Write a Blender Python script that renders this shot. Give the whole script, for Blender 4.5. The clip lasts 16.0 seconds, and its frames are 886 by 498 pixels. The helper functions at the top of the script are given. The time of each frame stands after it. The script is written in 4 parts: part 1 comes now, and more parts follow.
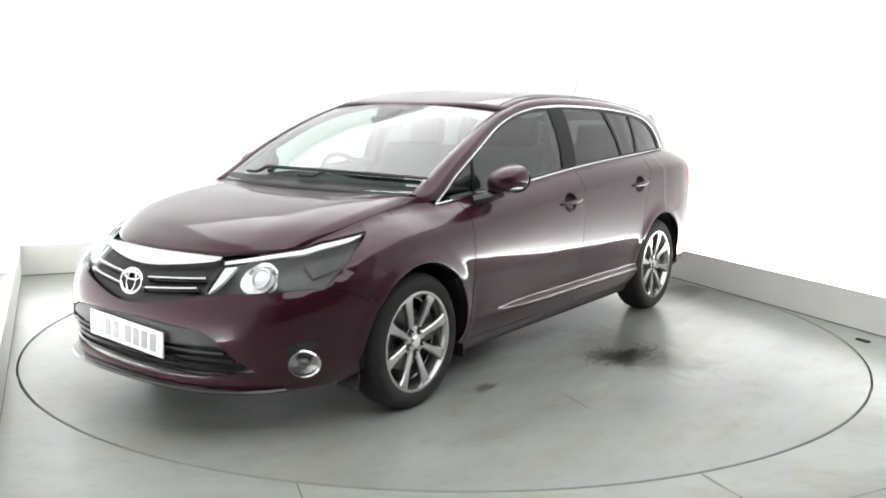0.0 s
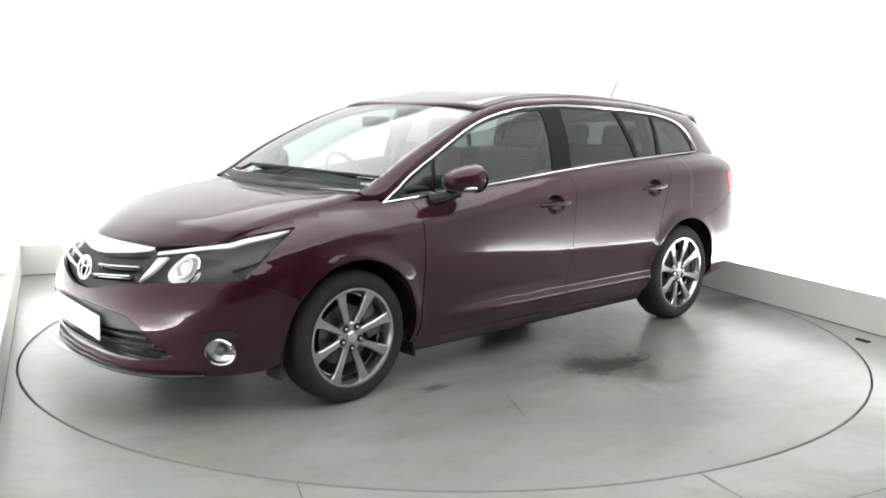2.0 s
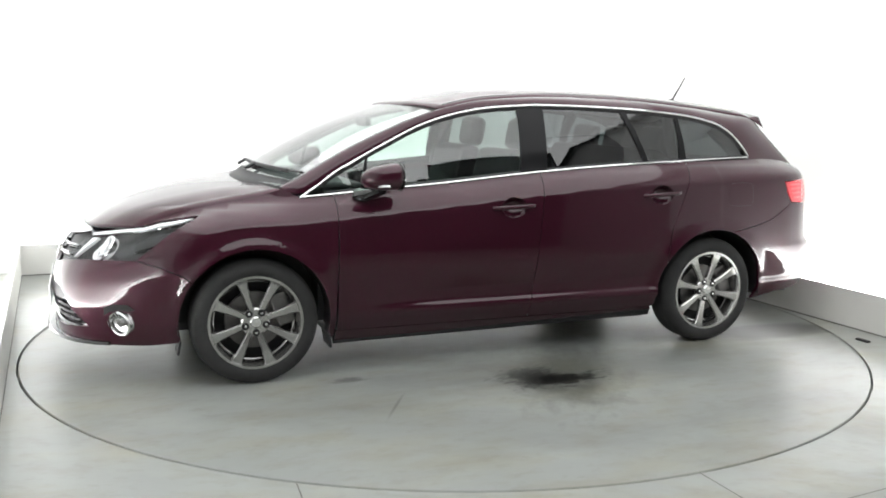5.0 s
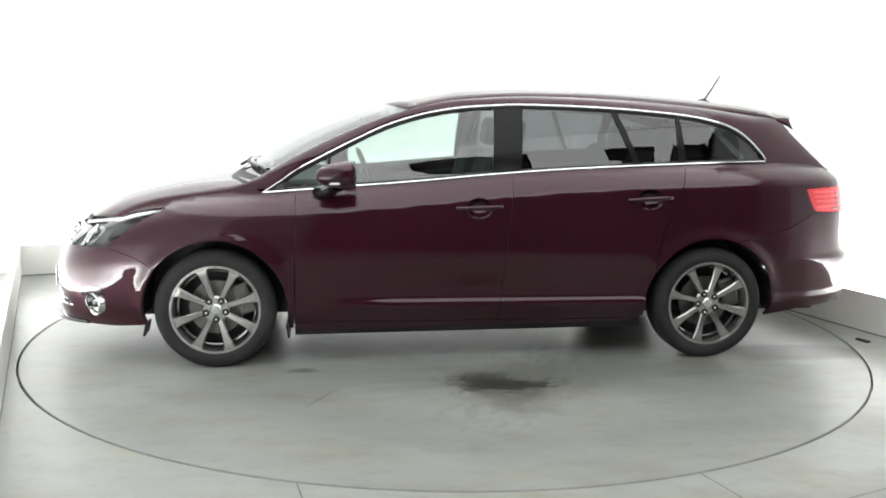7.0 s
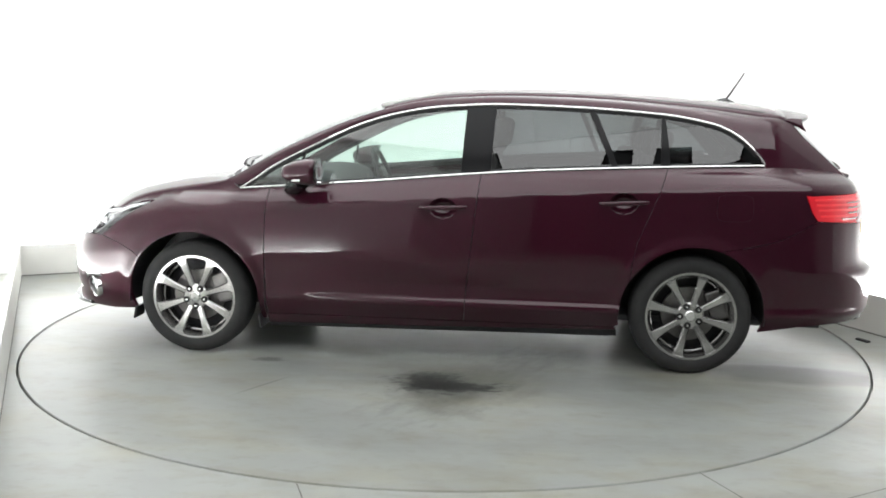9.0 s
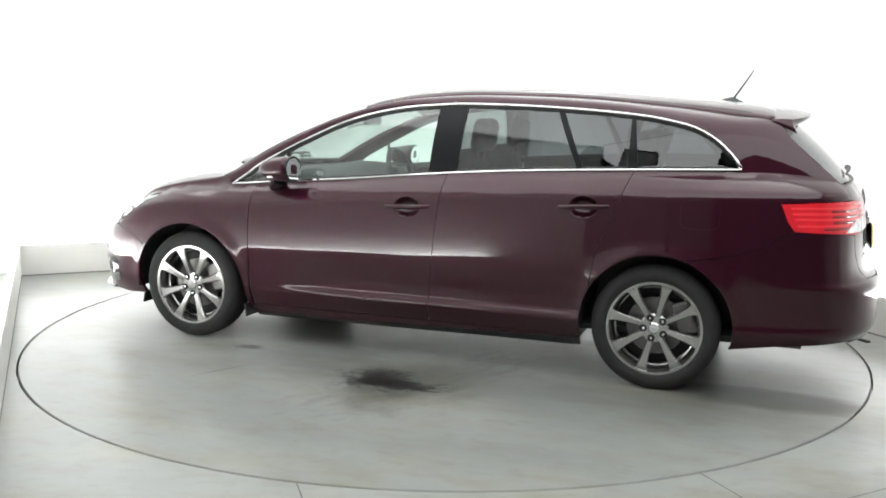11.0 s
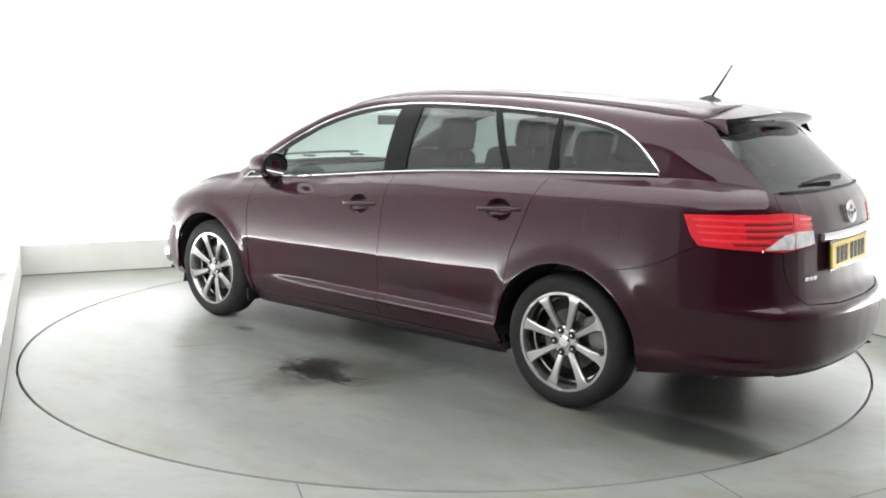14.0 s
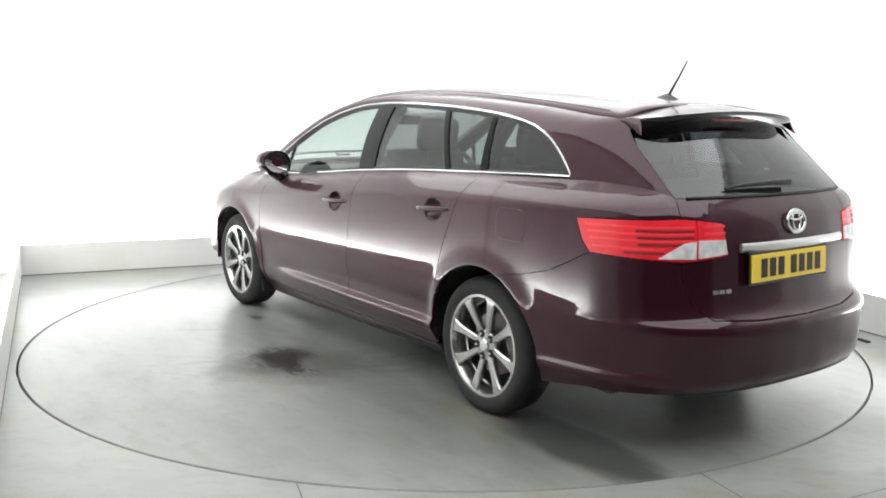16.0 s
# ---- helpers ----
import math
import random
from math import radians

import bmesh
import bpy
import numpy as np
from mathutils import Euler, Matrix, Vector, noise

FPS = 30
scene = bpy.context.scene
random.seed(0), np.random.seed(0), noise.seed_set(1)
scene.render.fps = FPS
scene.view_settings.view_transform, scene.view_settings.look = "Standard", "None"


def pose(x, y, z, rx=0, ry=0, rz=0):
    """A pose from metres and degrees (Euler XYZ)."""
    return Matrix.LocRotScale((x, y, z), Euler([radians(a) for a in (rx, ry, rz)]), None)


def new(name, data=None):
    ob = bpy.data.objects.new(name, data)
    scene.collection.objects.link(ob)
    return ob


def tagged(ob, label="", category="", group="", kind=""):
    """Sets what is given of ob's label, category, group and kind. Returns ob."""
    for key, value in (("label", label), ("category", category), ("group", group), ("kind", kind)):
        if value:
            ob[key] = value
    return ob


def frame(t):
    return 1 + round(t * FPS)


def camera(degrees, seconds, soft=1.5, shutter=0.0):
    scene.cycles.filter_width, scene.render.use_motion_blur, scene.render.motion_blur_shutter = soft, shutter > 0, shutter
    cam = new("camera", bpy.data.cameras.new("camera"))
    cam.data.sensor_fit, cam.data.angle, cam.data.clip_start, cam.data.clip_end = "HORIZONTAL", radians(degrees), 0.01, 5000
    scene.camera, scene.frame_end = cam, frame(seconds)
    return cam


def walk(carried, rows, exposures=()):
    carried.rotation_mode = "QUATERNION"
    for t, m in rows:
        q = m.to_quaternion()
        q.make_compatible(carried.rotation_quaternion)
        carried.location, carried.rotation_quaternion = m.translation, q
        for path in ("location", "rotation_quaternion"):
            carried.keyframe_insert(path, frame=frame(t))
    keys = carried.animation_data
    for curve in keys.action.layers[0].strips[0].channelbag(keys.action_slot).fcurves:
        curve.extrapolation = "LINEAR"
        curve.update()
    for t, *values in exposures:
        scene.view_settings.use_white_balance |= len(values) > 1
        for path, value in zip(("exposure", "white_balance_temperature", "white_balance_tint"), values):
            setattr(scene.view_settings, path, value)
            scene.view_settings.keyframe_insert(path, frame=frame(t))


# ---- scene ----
# camera: fixed on its mount in a corner of the booth
cam = camera(53.03, 16.0, soft=1.8)
STAND = pose(0, -5.543, 1.3895, 90 - 9.085, 0, 0.188) @ pose(0, 0, 0, 0, 0, 0.888)
walk(cam, [(0, STAND), (16, STAND)], exposures=[(0, 0.3, 6500, 10), (16, 0.3, 6500, 10)])

# ---- world and lights ----
world = bpy.data.worlds.new("world")
scene.world = world
world.use_nodes = True
world.node_tree.nodes["Background"].inputs[0].default_value = (0.9, 0.95, 1.0, 1)
world.node_tree.nodes["Background"].inputs[1].default_value = 0.05

ROOM = pose(0, 0, 0, 0, 0, 24)          # the booth stands at an angle to the camera
X0, X1, Y0, Y1, CEIL = -2.52, 2.49, -5.6, 2.69, 3.3
SKIRT = 0.25
YB = -3.4                               # the white booth ends here; the hall beyond is unseen, added for reflections


def lamp(name, x, y, z, sx, sy, watts, colour=(0.985, 1, 1.0), tilt=(0, 0)):
    d = bpy.data.lights.new(name, "AREA")
    d.shape, d.size, d.size_y, d.energy, d.color = "RECTANGLE", sx, sy, watts, colour
    o = new(name, d)
    o.matrix_world = ROOM @ pose(x, y, z, tilt[0], tilt[1], 0)
    return o


# light troughs behind the skirting wash the walls from below; unseen panels added overhead
GAP = 0.16
for px, py, sx, sy, watts, tilt in ((X0 - GAP / 2, (Y1 - 2.4) / 2, 0.05, Y1 + 2.4, 84, (180, -30)), (X1 + GAP / 2, (Y1 - 2.4) / 2, 0.05, Y1 + 2.4, 82, (180, 30)),
                                    (0, Y1 + GAP / 2, 4.9, 0.05, 84, (180 - 30, 0))):
    lamp("trough_light", px, py, 0.16, sx, sy, watts, tilt=tilt)
# fill above the hall, added to brighten the foreground floor
lamp("overhead_fill", 0, -4.3, CEIL - 0.06, 5.0, 1.8, 66)
lamp("overhead_fill", 0, -0.425, CEIL - 0.06, 4.9, 5.95, 140)


# ---- materials ----
def mat(name, colour, rough=0.5, metal=0.0, coat=0.0, var=0.0, scale=8.0, bump=0.0, bscale=200.0, spec=0.5, trans=0.0, ior=1.45,
        emit=None, power=0.0, rvar=0.0):
    m = bpy.data.materials.new(name)
    m.use_nodes = True
    nt = m.node_tree
    b = nt.nodes["Principled BSDF"]
    b.inputs["Base Color"].default_value = (*colour, 1)
    b.inputs["Roughness"].default_value = rough
    b.inputs["Metallic"].default_value = metal
    b.inputs["Coat Weight"].default_value = coat
    b.inputs["Coat Roughness"].default_value = 0.03
    b.inputs["Specular IOR Level"].default_value = spec
    b.inputs["Transmission Weight"].default_value = trans
    b.inputs["IOR"].default_value = ior
    if emit:
        b.inputs["Emission Color"].default_value = (*emit, 1)
        b.inputs["Emission Strength"].default_value = power
    co = nt.nodes.new("ShaderNodeTexCoord")
    if var or rvar:
        n = nt.nodes.new("ShaderNodeTexNoise")
        n.inputs["Scale"].default_value, n.inputs["Detail"].default_value = scale, 6
        nt.links.new(co.outputs["Object"], n.inputs["Vector"])
        if var:
            r = nt.nodes.new("ShaderNodeMapRange")
            r.inputs["To Min"].default_value, r.inputs["To Max"].default_value = 1 - var, 1 + var
            r.inputs["From Min"].default_value, r.inputs["From Max"].default_value = 0.2, 0.8
            nt.links.new(n.outputs["Fac"], r.inputs["Value"])
            mx = nt.nodes.new("ShaderNodeMix")
            mx.data_type, mx.blend_type = "RGBA", "MULTIPLY"
            mx.inputs[0].default_value = 1
            mx.inputs[6].default_value = (*colour, 1)
            nt.links.new(r.outputs[0], mx.inputs[7])
            nt.links.new(mx.outputs[2], b.inputs["Base Color"])
        if rvar:
            r = nt.nodes.new("ShaderNodeMapRange")
            r.inputs["To Min"].default_value, r.inputs["To Max"].default_value = max(0, rough - rvar), rough + rvar
            r.inputs["From Min"].default_value, r.inputs["From Max"].default_value = 0.2, 0.8
            nt.links.new(n.outputs["Fac"], r.inputs["Value"])
            nt.links.new(r.outputs[0], b.inputs["Roughness"])
    if bump:
        n = nt.nodes.new("ShaderNodeTexNoise")
        n.inputs["Scale"].default_value, n.inputs["Detail"].default_value = bscale, 3
        nt.links.new(co.outputs["Object"], n.inputs["Vector"])
        bp = nt.nodes.new("ShaderNodeBump")
        bp.inputs["Strength"].default_value, bp.inputs["Distance"].default_value = bump, 0.002
        nt.links.new(n.outputs["Fac"], bp.inputs["Height"])
        nt.links.new(bp.outputs[0], b.inputs["Normal"])
    return m


PAINT = mat("maroon_paint", (0.031, 0.0031, 0.0105), 0.36, 0.2, 1.0, var=0.05, scale=3, spec=0.06)
PAINT.node_tree.nodes["Principled BSDF"].inputs["Coat IOR"].default_value = 1.475
PAINT.node_tree.nodes["Principled BSDF"].inputs["Sheen Weight"].default_value = 0.22      # pale haze at grazing angles, in place of the bonnet's bright reflection
PAINT.node_tree.nodes["Principled BSDF"].inputs["Sheen Roughness"].default_value = 0.3
WALL = mat("white_wall", (0.81, 0.815, 0.81), 0.85, var=0.02, scale=1.5, bump=0.1, bscale=40)
SKIRTING = mat("skirting_board", (0.67, 0.665, 0.635), 0.6, var=0.06, scale=3, bump=0.1, bscale=60)
CEILING = mat("ceiling_paint", (0.8, 0.8, 0.8), 0.9, var=0.02, scale=2)
# for unseen surfaces behind the camera, added to keep the paint's reflections dark
HALLDARK = mat("dark_reflection_wall", (0.06, 0.06, 0.062), 0.8, var=0.1, scale=2)
HALLGREY = mat("grey_reflection_wall", (0.33, 0.33, 0.33), 0.85, var=0.05, scale=2, bump=0.1, bscale=40)
BLACK = mat("black_plastic", (0.012, 0.012, 0.013), 0.45, bump=0.05, bscale=400, var=0.1)
POST = mat("window_post_black", (0.008, 0.008, 0.009), 0.3, spec=0.2, var=0.1)
GLOSSBLACK = mat("gloss_black", (0.008, 0.008, 0.009), 0.12, coat=0.5)
RUBBER = mat("tyre_rubber", (0.026, 0.026, 0.0262), 0.8, spec=0.3, var=0.15, scale=20, bump=0.15, bscale=120)
ALLOY = mat("alloy", (0.47, 0.465, 0.46), 0.22, 0.95, var=0.06, scale=30)
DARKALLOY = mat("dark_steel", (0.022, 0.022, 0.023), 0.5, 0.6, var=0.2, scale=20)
STEEL = mat("disc_steel", (0.17, 0.165, 0.16), 0.4, 0.9, var=0.15, scale=40)
CHROME = mat("chrome", (0.78, 0.78, 0.78), 0.08, 1.0)
SATIN = mat("satin_chrome", (0.85, 0.85, 0.85), 0.32, 0.9)
HOUSING = mat("lamp_housing", (0.024, 0.025, 0.026), 0.35, 0.2, var=0.2, scale=30)
# grey raised above the trim's, in place of reflections low in the side windows
CARD = mat("door_card", (0.12, 0.12, 0.118), 0.7, var=0.1, bump=0.1, bscale=300)
FABRIC = mat("grey_fabric", (0.03, 0.03, 0.032), 0.9, var=0.12, scale=25, bump=0.08, bscale=120)
TRIM = mat("interior_trim", (0.035, 0.036, 0.038), 0.6, var=0.1, bump=0.1, bscale=300)
HEADLINER = mat("headliner", (0.35, 0.35, 0.34), 0.9, var=0.05)
WHITEPLATE = mat("white_plate", (0.8, 0.8, 0.8), 0.35, coat=0.3)
YELLOWPLATE = mat("yellow_plate", (0.92, 0.66, 0.05), 0.35, coat=0.3)
# a faint emission lifts the red of the tail lenses and their ribs
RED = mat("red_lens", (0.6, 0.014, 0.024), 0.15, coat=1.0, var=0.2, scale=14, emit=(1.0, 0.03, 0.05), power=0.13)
REDGLOW = mat("red_lens_glow", (0.75, 0.03, 0.04), 0.2, coat=1.0, emit=(1.0, 0.05, 0.07), power=0.17)
CLEARLENS = mat("clear_reflector", (0.88, 0.89, 0.89), 0.22, 0.15, var=0.04, scale=60)
REDDARK = mat("red_lens_ribs", (0.2, 0.006, 0.012), 0.2, coat=1.0)
REVERSE = mat("reversing_reflector", (0.85, 0.86, 0.86), 0.25, 0.3, var=0.4, scale=22)
MIRROR = mat("mirror_glass", (0.85, 0.86, 0.87), 0.02, 1.0)
GREY = mat("grey_ink", (0.3, 0.3, 0.31), 0.6)
SEAM = mat("seam_dark", (0.02, 0.02, 0.02), 0.8)
JOINT = mat("joint_grey", (0.13, 0.128, 0.118), 0.8, var=0.3, scale=5)


def glass(name, tint, rough=0.0, base=0.08, power=4.5):
    """Thin automotive glass: mostly see-through, tinted, with its true gloss."""
    m = bpy.data.materials.new(name)
    m.use_nodes = True
    nt = m.node_tree
    nt.nodes.remove(nt.nodes["Principled BSDF"])
    tr, gl, mx, lw, pw, ma = (nt.nodes.new(k) for k in ("ShaderNodeBsdfTransparent", "ShaderNodeBsdfGlossy", "ShaderNodeMixShader", "ShaderNodeLayerWeight", "ShaderNodeMath", "ShaderNodeMath"))
    tr.inputs[0].default_value = (*tint, 1)
    gl.inputs["Roughness"].default_value = rough
    gl.inputs["Color"].default_value = (1, 1, 1, 1)
    lw.inputs[0].default_value = 0.5
    pw.operation, ma.operation = "POWER", "MULTIPLY_ADD"
    pw.inputs[1].default_value = power
    ma.inputs[1].default_value, ma.inputs[2].default_value = 1 - base, base
    nt.links.new(lw.outputs["Facing"], pw.inputs[0])
    nt.links.new(pw.outputs[0], ma.inputs[0])
    nt.links.new(ma.outputs[0], mx.inputs[0])
    nt.links.new(tr.outputs[0], mx.inputs[1])
    nt.links.new(gl.outputs[0], mx.inputs[2])
    nt.links.new(mx.outputs[0], nt.nodes["Material Output"].inputs[0])
    return m


GLASS = glass("window_glass", (0.71, 0.83, 0.775), base=0.09)
SCREEN = glass("windscreen_glass", (0.68, 0.76, 0.73), base=0.16)
PRIVACY = glass("privacy_glass", (0.2, 0.225, 0.225), base=0.07)
LENS = glass("lamp_cover", (0.95, 0.96, 0.97), base=0.025, power=7.0)


def floor_mat(name, base, stains):
    """Painted concrete: grey-green, scuffed, half glossy; optionally an oil stain with smears."""
    m = mat(name, base, 0.3, var=0.07, scale=1.3, bump=0.06, bscale=18, rvar=0.03)
    nt = m.node_tree
    b = nt.nodes["Principled BSDF"]
    src = b.inputs["Base Color"].links[0].from_socket
    co = nt.nodes.new("ShaderNodeTexCoord")
    # beige smears where dirty water has dried, and fine scuffs
    for sc, stretch, turn, lo, hi, tint, amount in ((1.1, 2.5, 20, 0.47, 0.64, (0.98, 0.92, 0.78), 0.75), (3.5, 1.7, -35, 0.5, 0.68, (0.84, 0.8, 0.7), 0.6), (9.0, 1.6, 15, 0.53, 0.7, (0.8, 0.78, 0.72), 0.5), (1.6, 1.4, 70, 0.5, 0.68, (1.12, 1.12, 1.1), 0.8)):
        mp = nt.nodes.new("ShaderNodeMapping")
        mp.inputs["Rotation"].default_value = (0, 0, radians(turn))
        mp.inputs["Scale"].default_value = (1, stretch, 1)
        nt.links.new(co.outputs["Object"], mp.inputs[0])
        nz = nt.nodes.new("ShaderNodeTexNoise")
        nz.inputs["Scale"].default_value, nz.inputs["Detail"].default_value, nz.inputs["Roughness"].default_value = sc, 7, 0.6
        nt.links.new(mp.outputs[0], nz.inputs["Vector"])
        rg = nt.nodes.new("ShaderNodeMapRange")
        rg.inputs["From Min"].default_value, rg.inputs["From Max"].default_value = lo, hi
        rg.inputs["To Max"].default_value = amount
        nt.links.new(nz.outputs["Fac"], rg.inputs["Value"])
        mx = nt.nodes.new("ShaderNodeMix")
        mx.data_type, mx.blend_type = "RGBA", "MULTIPLY"
        mx.inputs[7].default_value = (*tint, 1)
        nt.links.new(rg.outputs[0], mx.inputs[0])
        nt.links.new(src, mx.inputs[6])
        src = mx.outputs[2]
    for x, y, rx, ry, turn, dark, soft, rag, *fine in stains:
        mp = nt.nodes.new("ShaderNodeMapping")
        mp.vector_type = "TEXTURE"
        mp.inputs["Location"].default_value = (x, y, 0)
        mp.inputs["Rotation"].default_value = (0, 0, radians(turn))
        mp.inputs["Scale"].default_value = (rx, ry, 1)
        nt.links.new(co.outputs["Object"], mp.inputs[0])
        nz = nt.nodes.new("ShaderNodeTexNoise")
        nz.inputs["Scale"].default_value, nz.inputs["Detail"].default_value = fine[0] if fine else 2.0, 4 if not fine else 6
        nt.links.new(mp.outputs[0], nz.inputs["Vector"])
        add = nt.nodes.new("ShaderNodeMix")
        add.data_type = "VECTOR"
        add.inputs[0].default_value = rag
        nt.links.new(mp.outputs[0], add.inputs[4])
        sub = nt.nodes.new("ShaderNodeVectorMath")
        sub.operation = "MULTIPLY_ADD"
        sub.inputs[1].default_value, sub.inputs[2].default_value = (4, 4, 0), (-2, -2, 0)
        nt.links.new(nz.outputs["Color"], sub.inputs[0])
        nt.links.new(sub.outputs[0], add.inputs[5])
        ln = nt.nodes.new("ShaderNodeVectorMath")
        ln.operation = "LENGTH"
        nt.links.new(add.outputs[1], ln.inputs[0])
        rg = nt.nodes.new("ShaderNodeMapRange")
        rg.inputs["From Min"].default_value, rg.inputs["From Max"].default_value = 0.5 - soft, 0.5 + soft
        rg.inputs["To Min"].default_value, rg.inputs["To Max"].default_value = dark, 1
        nt.links.new(ln.outputs["Value"], rg.inputs["Value"])
        mx = nt.nodes.new("ShaderNodeMix")
        mx.data_type, mx.blend_type = "RGBA", "MULTIPLY"
        mx.inputs[0].default_value = 1
        nt.links.new(src, mx.inputs[6])
        nt.links.new(rg.outputs[0], mx.inputs[7])
        src = mx.outputs[2]
    nt.links.new(src, b.inputs["Base Color"])
    return m


FLOOR = floor_mat("floor_paint", (0.272, 0.286, 0.272), [(2.1, -1.9, 0.9, 0.25, -50, 0.7, 0.45, 0.34), (1.9, -2.4, 0.7, 0.2, 20, 0.75, 0.45, 0.34), (-2.6, -0.6, 0.9, 0.4, 60, 0.9, 0.5, 0.3)])
DISC = floor_mat("turntable_paint", (0.246, 0.259, 0.247), [
    (-0.17, 1.225, 0.215, 0.085, 2, 0.07, 0.14, 0.52, 2.6), (-0.05, 1.17, 0.13, 0.09, 60, 0.16, 0.2, 0.5, 2.2), (-0.02, 1.07, 0.16, 0.06, 20, 0.3, 0.25, 0.5, 2.4), (-0.3, 1.12, 0.45, 0.2, 60, 0.62, 0.35, 0.5, 2.5), (-0.1, 1.32, 0.2, 0.34, 30, 0.55, 0.35, 0.34), (0.15, 1.06, 1.2, 0.3, 8, 0.72, 0.45, 0.3),
    (0.88, 0.9, 0.11, 0.05, 0, 0.3, 0.2, 0.3), (-1.97, 0.745, 0.86, 0.27, 178, 0.3, 0.12, 0.12), (-0.9, 1.1, 1.3, 0.35, 175, 0.72, 0.35, 0.36), (-1.75, 0.77, 1.1, 0.5, 175, 0.75, 0.4, 0.25), (0.77, 1.35, 0.24, 0.012, 60, 0.5, 0.3, 0.15),
    (0.6, 1.7, 0.9, 0.25, -30, 0.86, 0.5, 0.32), (-1.3, 1.5, 1.0, 0.3, 40, 0.86, 0.5, 0.32), (-0.6, 1.95, 1.1, 0.12, 5, 0.85, 0.5, 0.32)])


# ---- mesh helpers ----
def mesh_object(name, verts, faces, material, parent=None, label="", smooth=True, normals=None):
    me = bpy.data.meshes.new(name)
    me.from_pydata([tuple(v) for v in verts], [], [tuple(f) for f in faces])
    me.materials.append(material)
    if smooth:
        me.shade_smooth()
    if normals is not None:
        me.normals_split_custom_set_from_vertices([tuple(n) for n in normals])
    ob = new(name, me)
    if parent:
        ob.parent = parent
    if label:
        tagged(ob, label)
    return ob


def part(name, bm, material, parent=None, label="", smooth=False, bevel=0.0):
    if bevel:
        bmesh.ops.bevel(bm, geom=bm.edges[:], offset=bevel, segments=2, profile=0.5, affect="EDGES")
    bmesh.ops.recalc_face_normals(bm, faces=bm.faces)
    me = bpy.data.meshes.new(name)
    bm.to_mesh(me)
    bm.free()
    me.materials.append(material)
    if smooth:
        me.shade_smooth()
        me.set_sharp_from_angle(angle=radians(35))
    ob = new(name, me)
    if parent:
        ob.parent = parent
    if label:
        tagged(ob, label)
    return ob


def box_bm(size, m=None, bm=None):
    bm = bm or bmesh.new()
    bmesh.ops.create_cube(bm, size=1, matrix=(m or Matrix()) @ Matrix.Diagonal((*size, 1)))
    return bm


def lathe(profile, n=48, axis="Y", bm=None, closed=True):
    """profile: (radius, along) pairs, turned round the axis."""
    bm = bm or bmesh.new()
    rings = []
    for r, a in profile:
        ring = []
        for i in range(n):
            c, s = math.cos(2 * math.pi * i / n) * r, math.sin(2 * math.pi * i / n) * r
            ring.append(bm.verts.new((c, a, s) if axis == "Y" else (c, s, a)))
        rings.append(ring)
    for a, b in zip(rings, rings[1:]):
        for i in range(n):
            bm.faces.new((a[i], a[(i + 1) % n], b[(i + 1) % n], b[i]))
    if closed:
        bm.faces.new(rings[0])
        bm.faces.new(rings[-1][::-1])
    return bm


def tube(points, radius, n=8, bm=None, flat=1.0, taper=None):
    """A round or flattened bar along points."""
    bm = bm or bmesh.new()
    pts = [Vector(p) for p in points]
    rings = []
    for i, p in enumerate(pts):
        d = (pts[min(i + 1, len(pts) - 1)] - pts[max(i - 1, 0)]).normalized()
        up = Vector((0, 0, 1)) if abs(d.z) < 0.95 else Vector((1, 0, 0))
        a = d.cross(up).normalized()
        b = a.cross(d).normalized()
        r = radius * (taper[i] if taper else 1)
        rings.append([bm.verts.new(p + a * (r * flat * math.cos(2 * math.pi * k / n)) + b * (r * math.sin(2 * math.pi * k / n))) for k in range(n)])
    for a, b in zip(rings, rings[1:]):
        for k in range(n):
            bm.faces.new((a[k], a[(k + 1) % n], b[(k + 1) % n], b[k]))
    bm.faces.new(rings[0][::-1])
    bm.faces.new(rings[-1])
    return bm


def spline(points, n):
    """Points on a smooth (Catmull-Rom) curve through points, evenly spaced."""
    p = np.array(points, float)
    q = np.vstack([2 * p[0] - p[1], p, 2 * p[-1] - p[-2]])
    dense = []
    for i in range(1, len(q) - 2):
        for t in np.linspace(0, 1, 12, endpoint=False):
            a, b, c, d = q[i - 1], q[i], q[i + 1], q[i + 2]
            dense.append(0.5 * (2 * b + (c - a) * t + (2 * a - 5 * b + 4 * c - d) * t * t + (3 * b - a - 3 * c + d) * t ** 3))
    dense.append(p[-1])
    dense = np.array(dense)
    s = np.concatenate([[0], np.cumsum(np.linalg.norm(np.diff(dense, axis=0), axis=1))])
    at = np.linspace(0, s[-1], n)
    return np.stack([np.interp(at, s, dense[:, k]) for k in range(p.shape[1])], 1)


def pchip(xs, ys):
    """A smooth function through knots that does not overshoot."""
    x, y = np.array(xs, float), np.array(ys, float)
    if x[0] > x[-1]:
        x, y = x[::-1], y[::-1]
    h, d = np.diff(x), np.diff(y) / np.diff(x)
    m = np.zeros_like(y)
    m[0], m[-1] = d[0], d[-1]
    for i in range(1, len(x) - 1):
        if d[i - 1] * d[i] > 0:
            w1, w2 = 2 * h[i] + h[i - 1], h[i] + 2 * h[i - 1]
            m[i] = (w1 + w2) / (w1 / d[i - 1] + w2 / d[i])

    def f(v):
        v = min(max(v, x[0]), x[-1])
        i = min(max(int(np.searchsorted(x, v)) - 1, 0), len(x) - 2)
        t = (v - x[i]) / h[i]
        return float((1 + 2 * t) * (1 - t) ** 2 * y[i] + t * (1 - t) ** 2 * h[i] * m[i] + t * t * (3 - 2 * t) * y[i + 1] + t * t * (t - 1) * h[i] * m[i + 1])
    return f


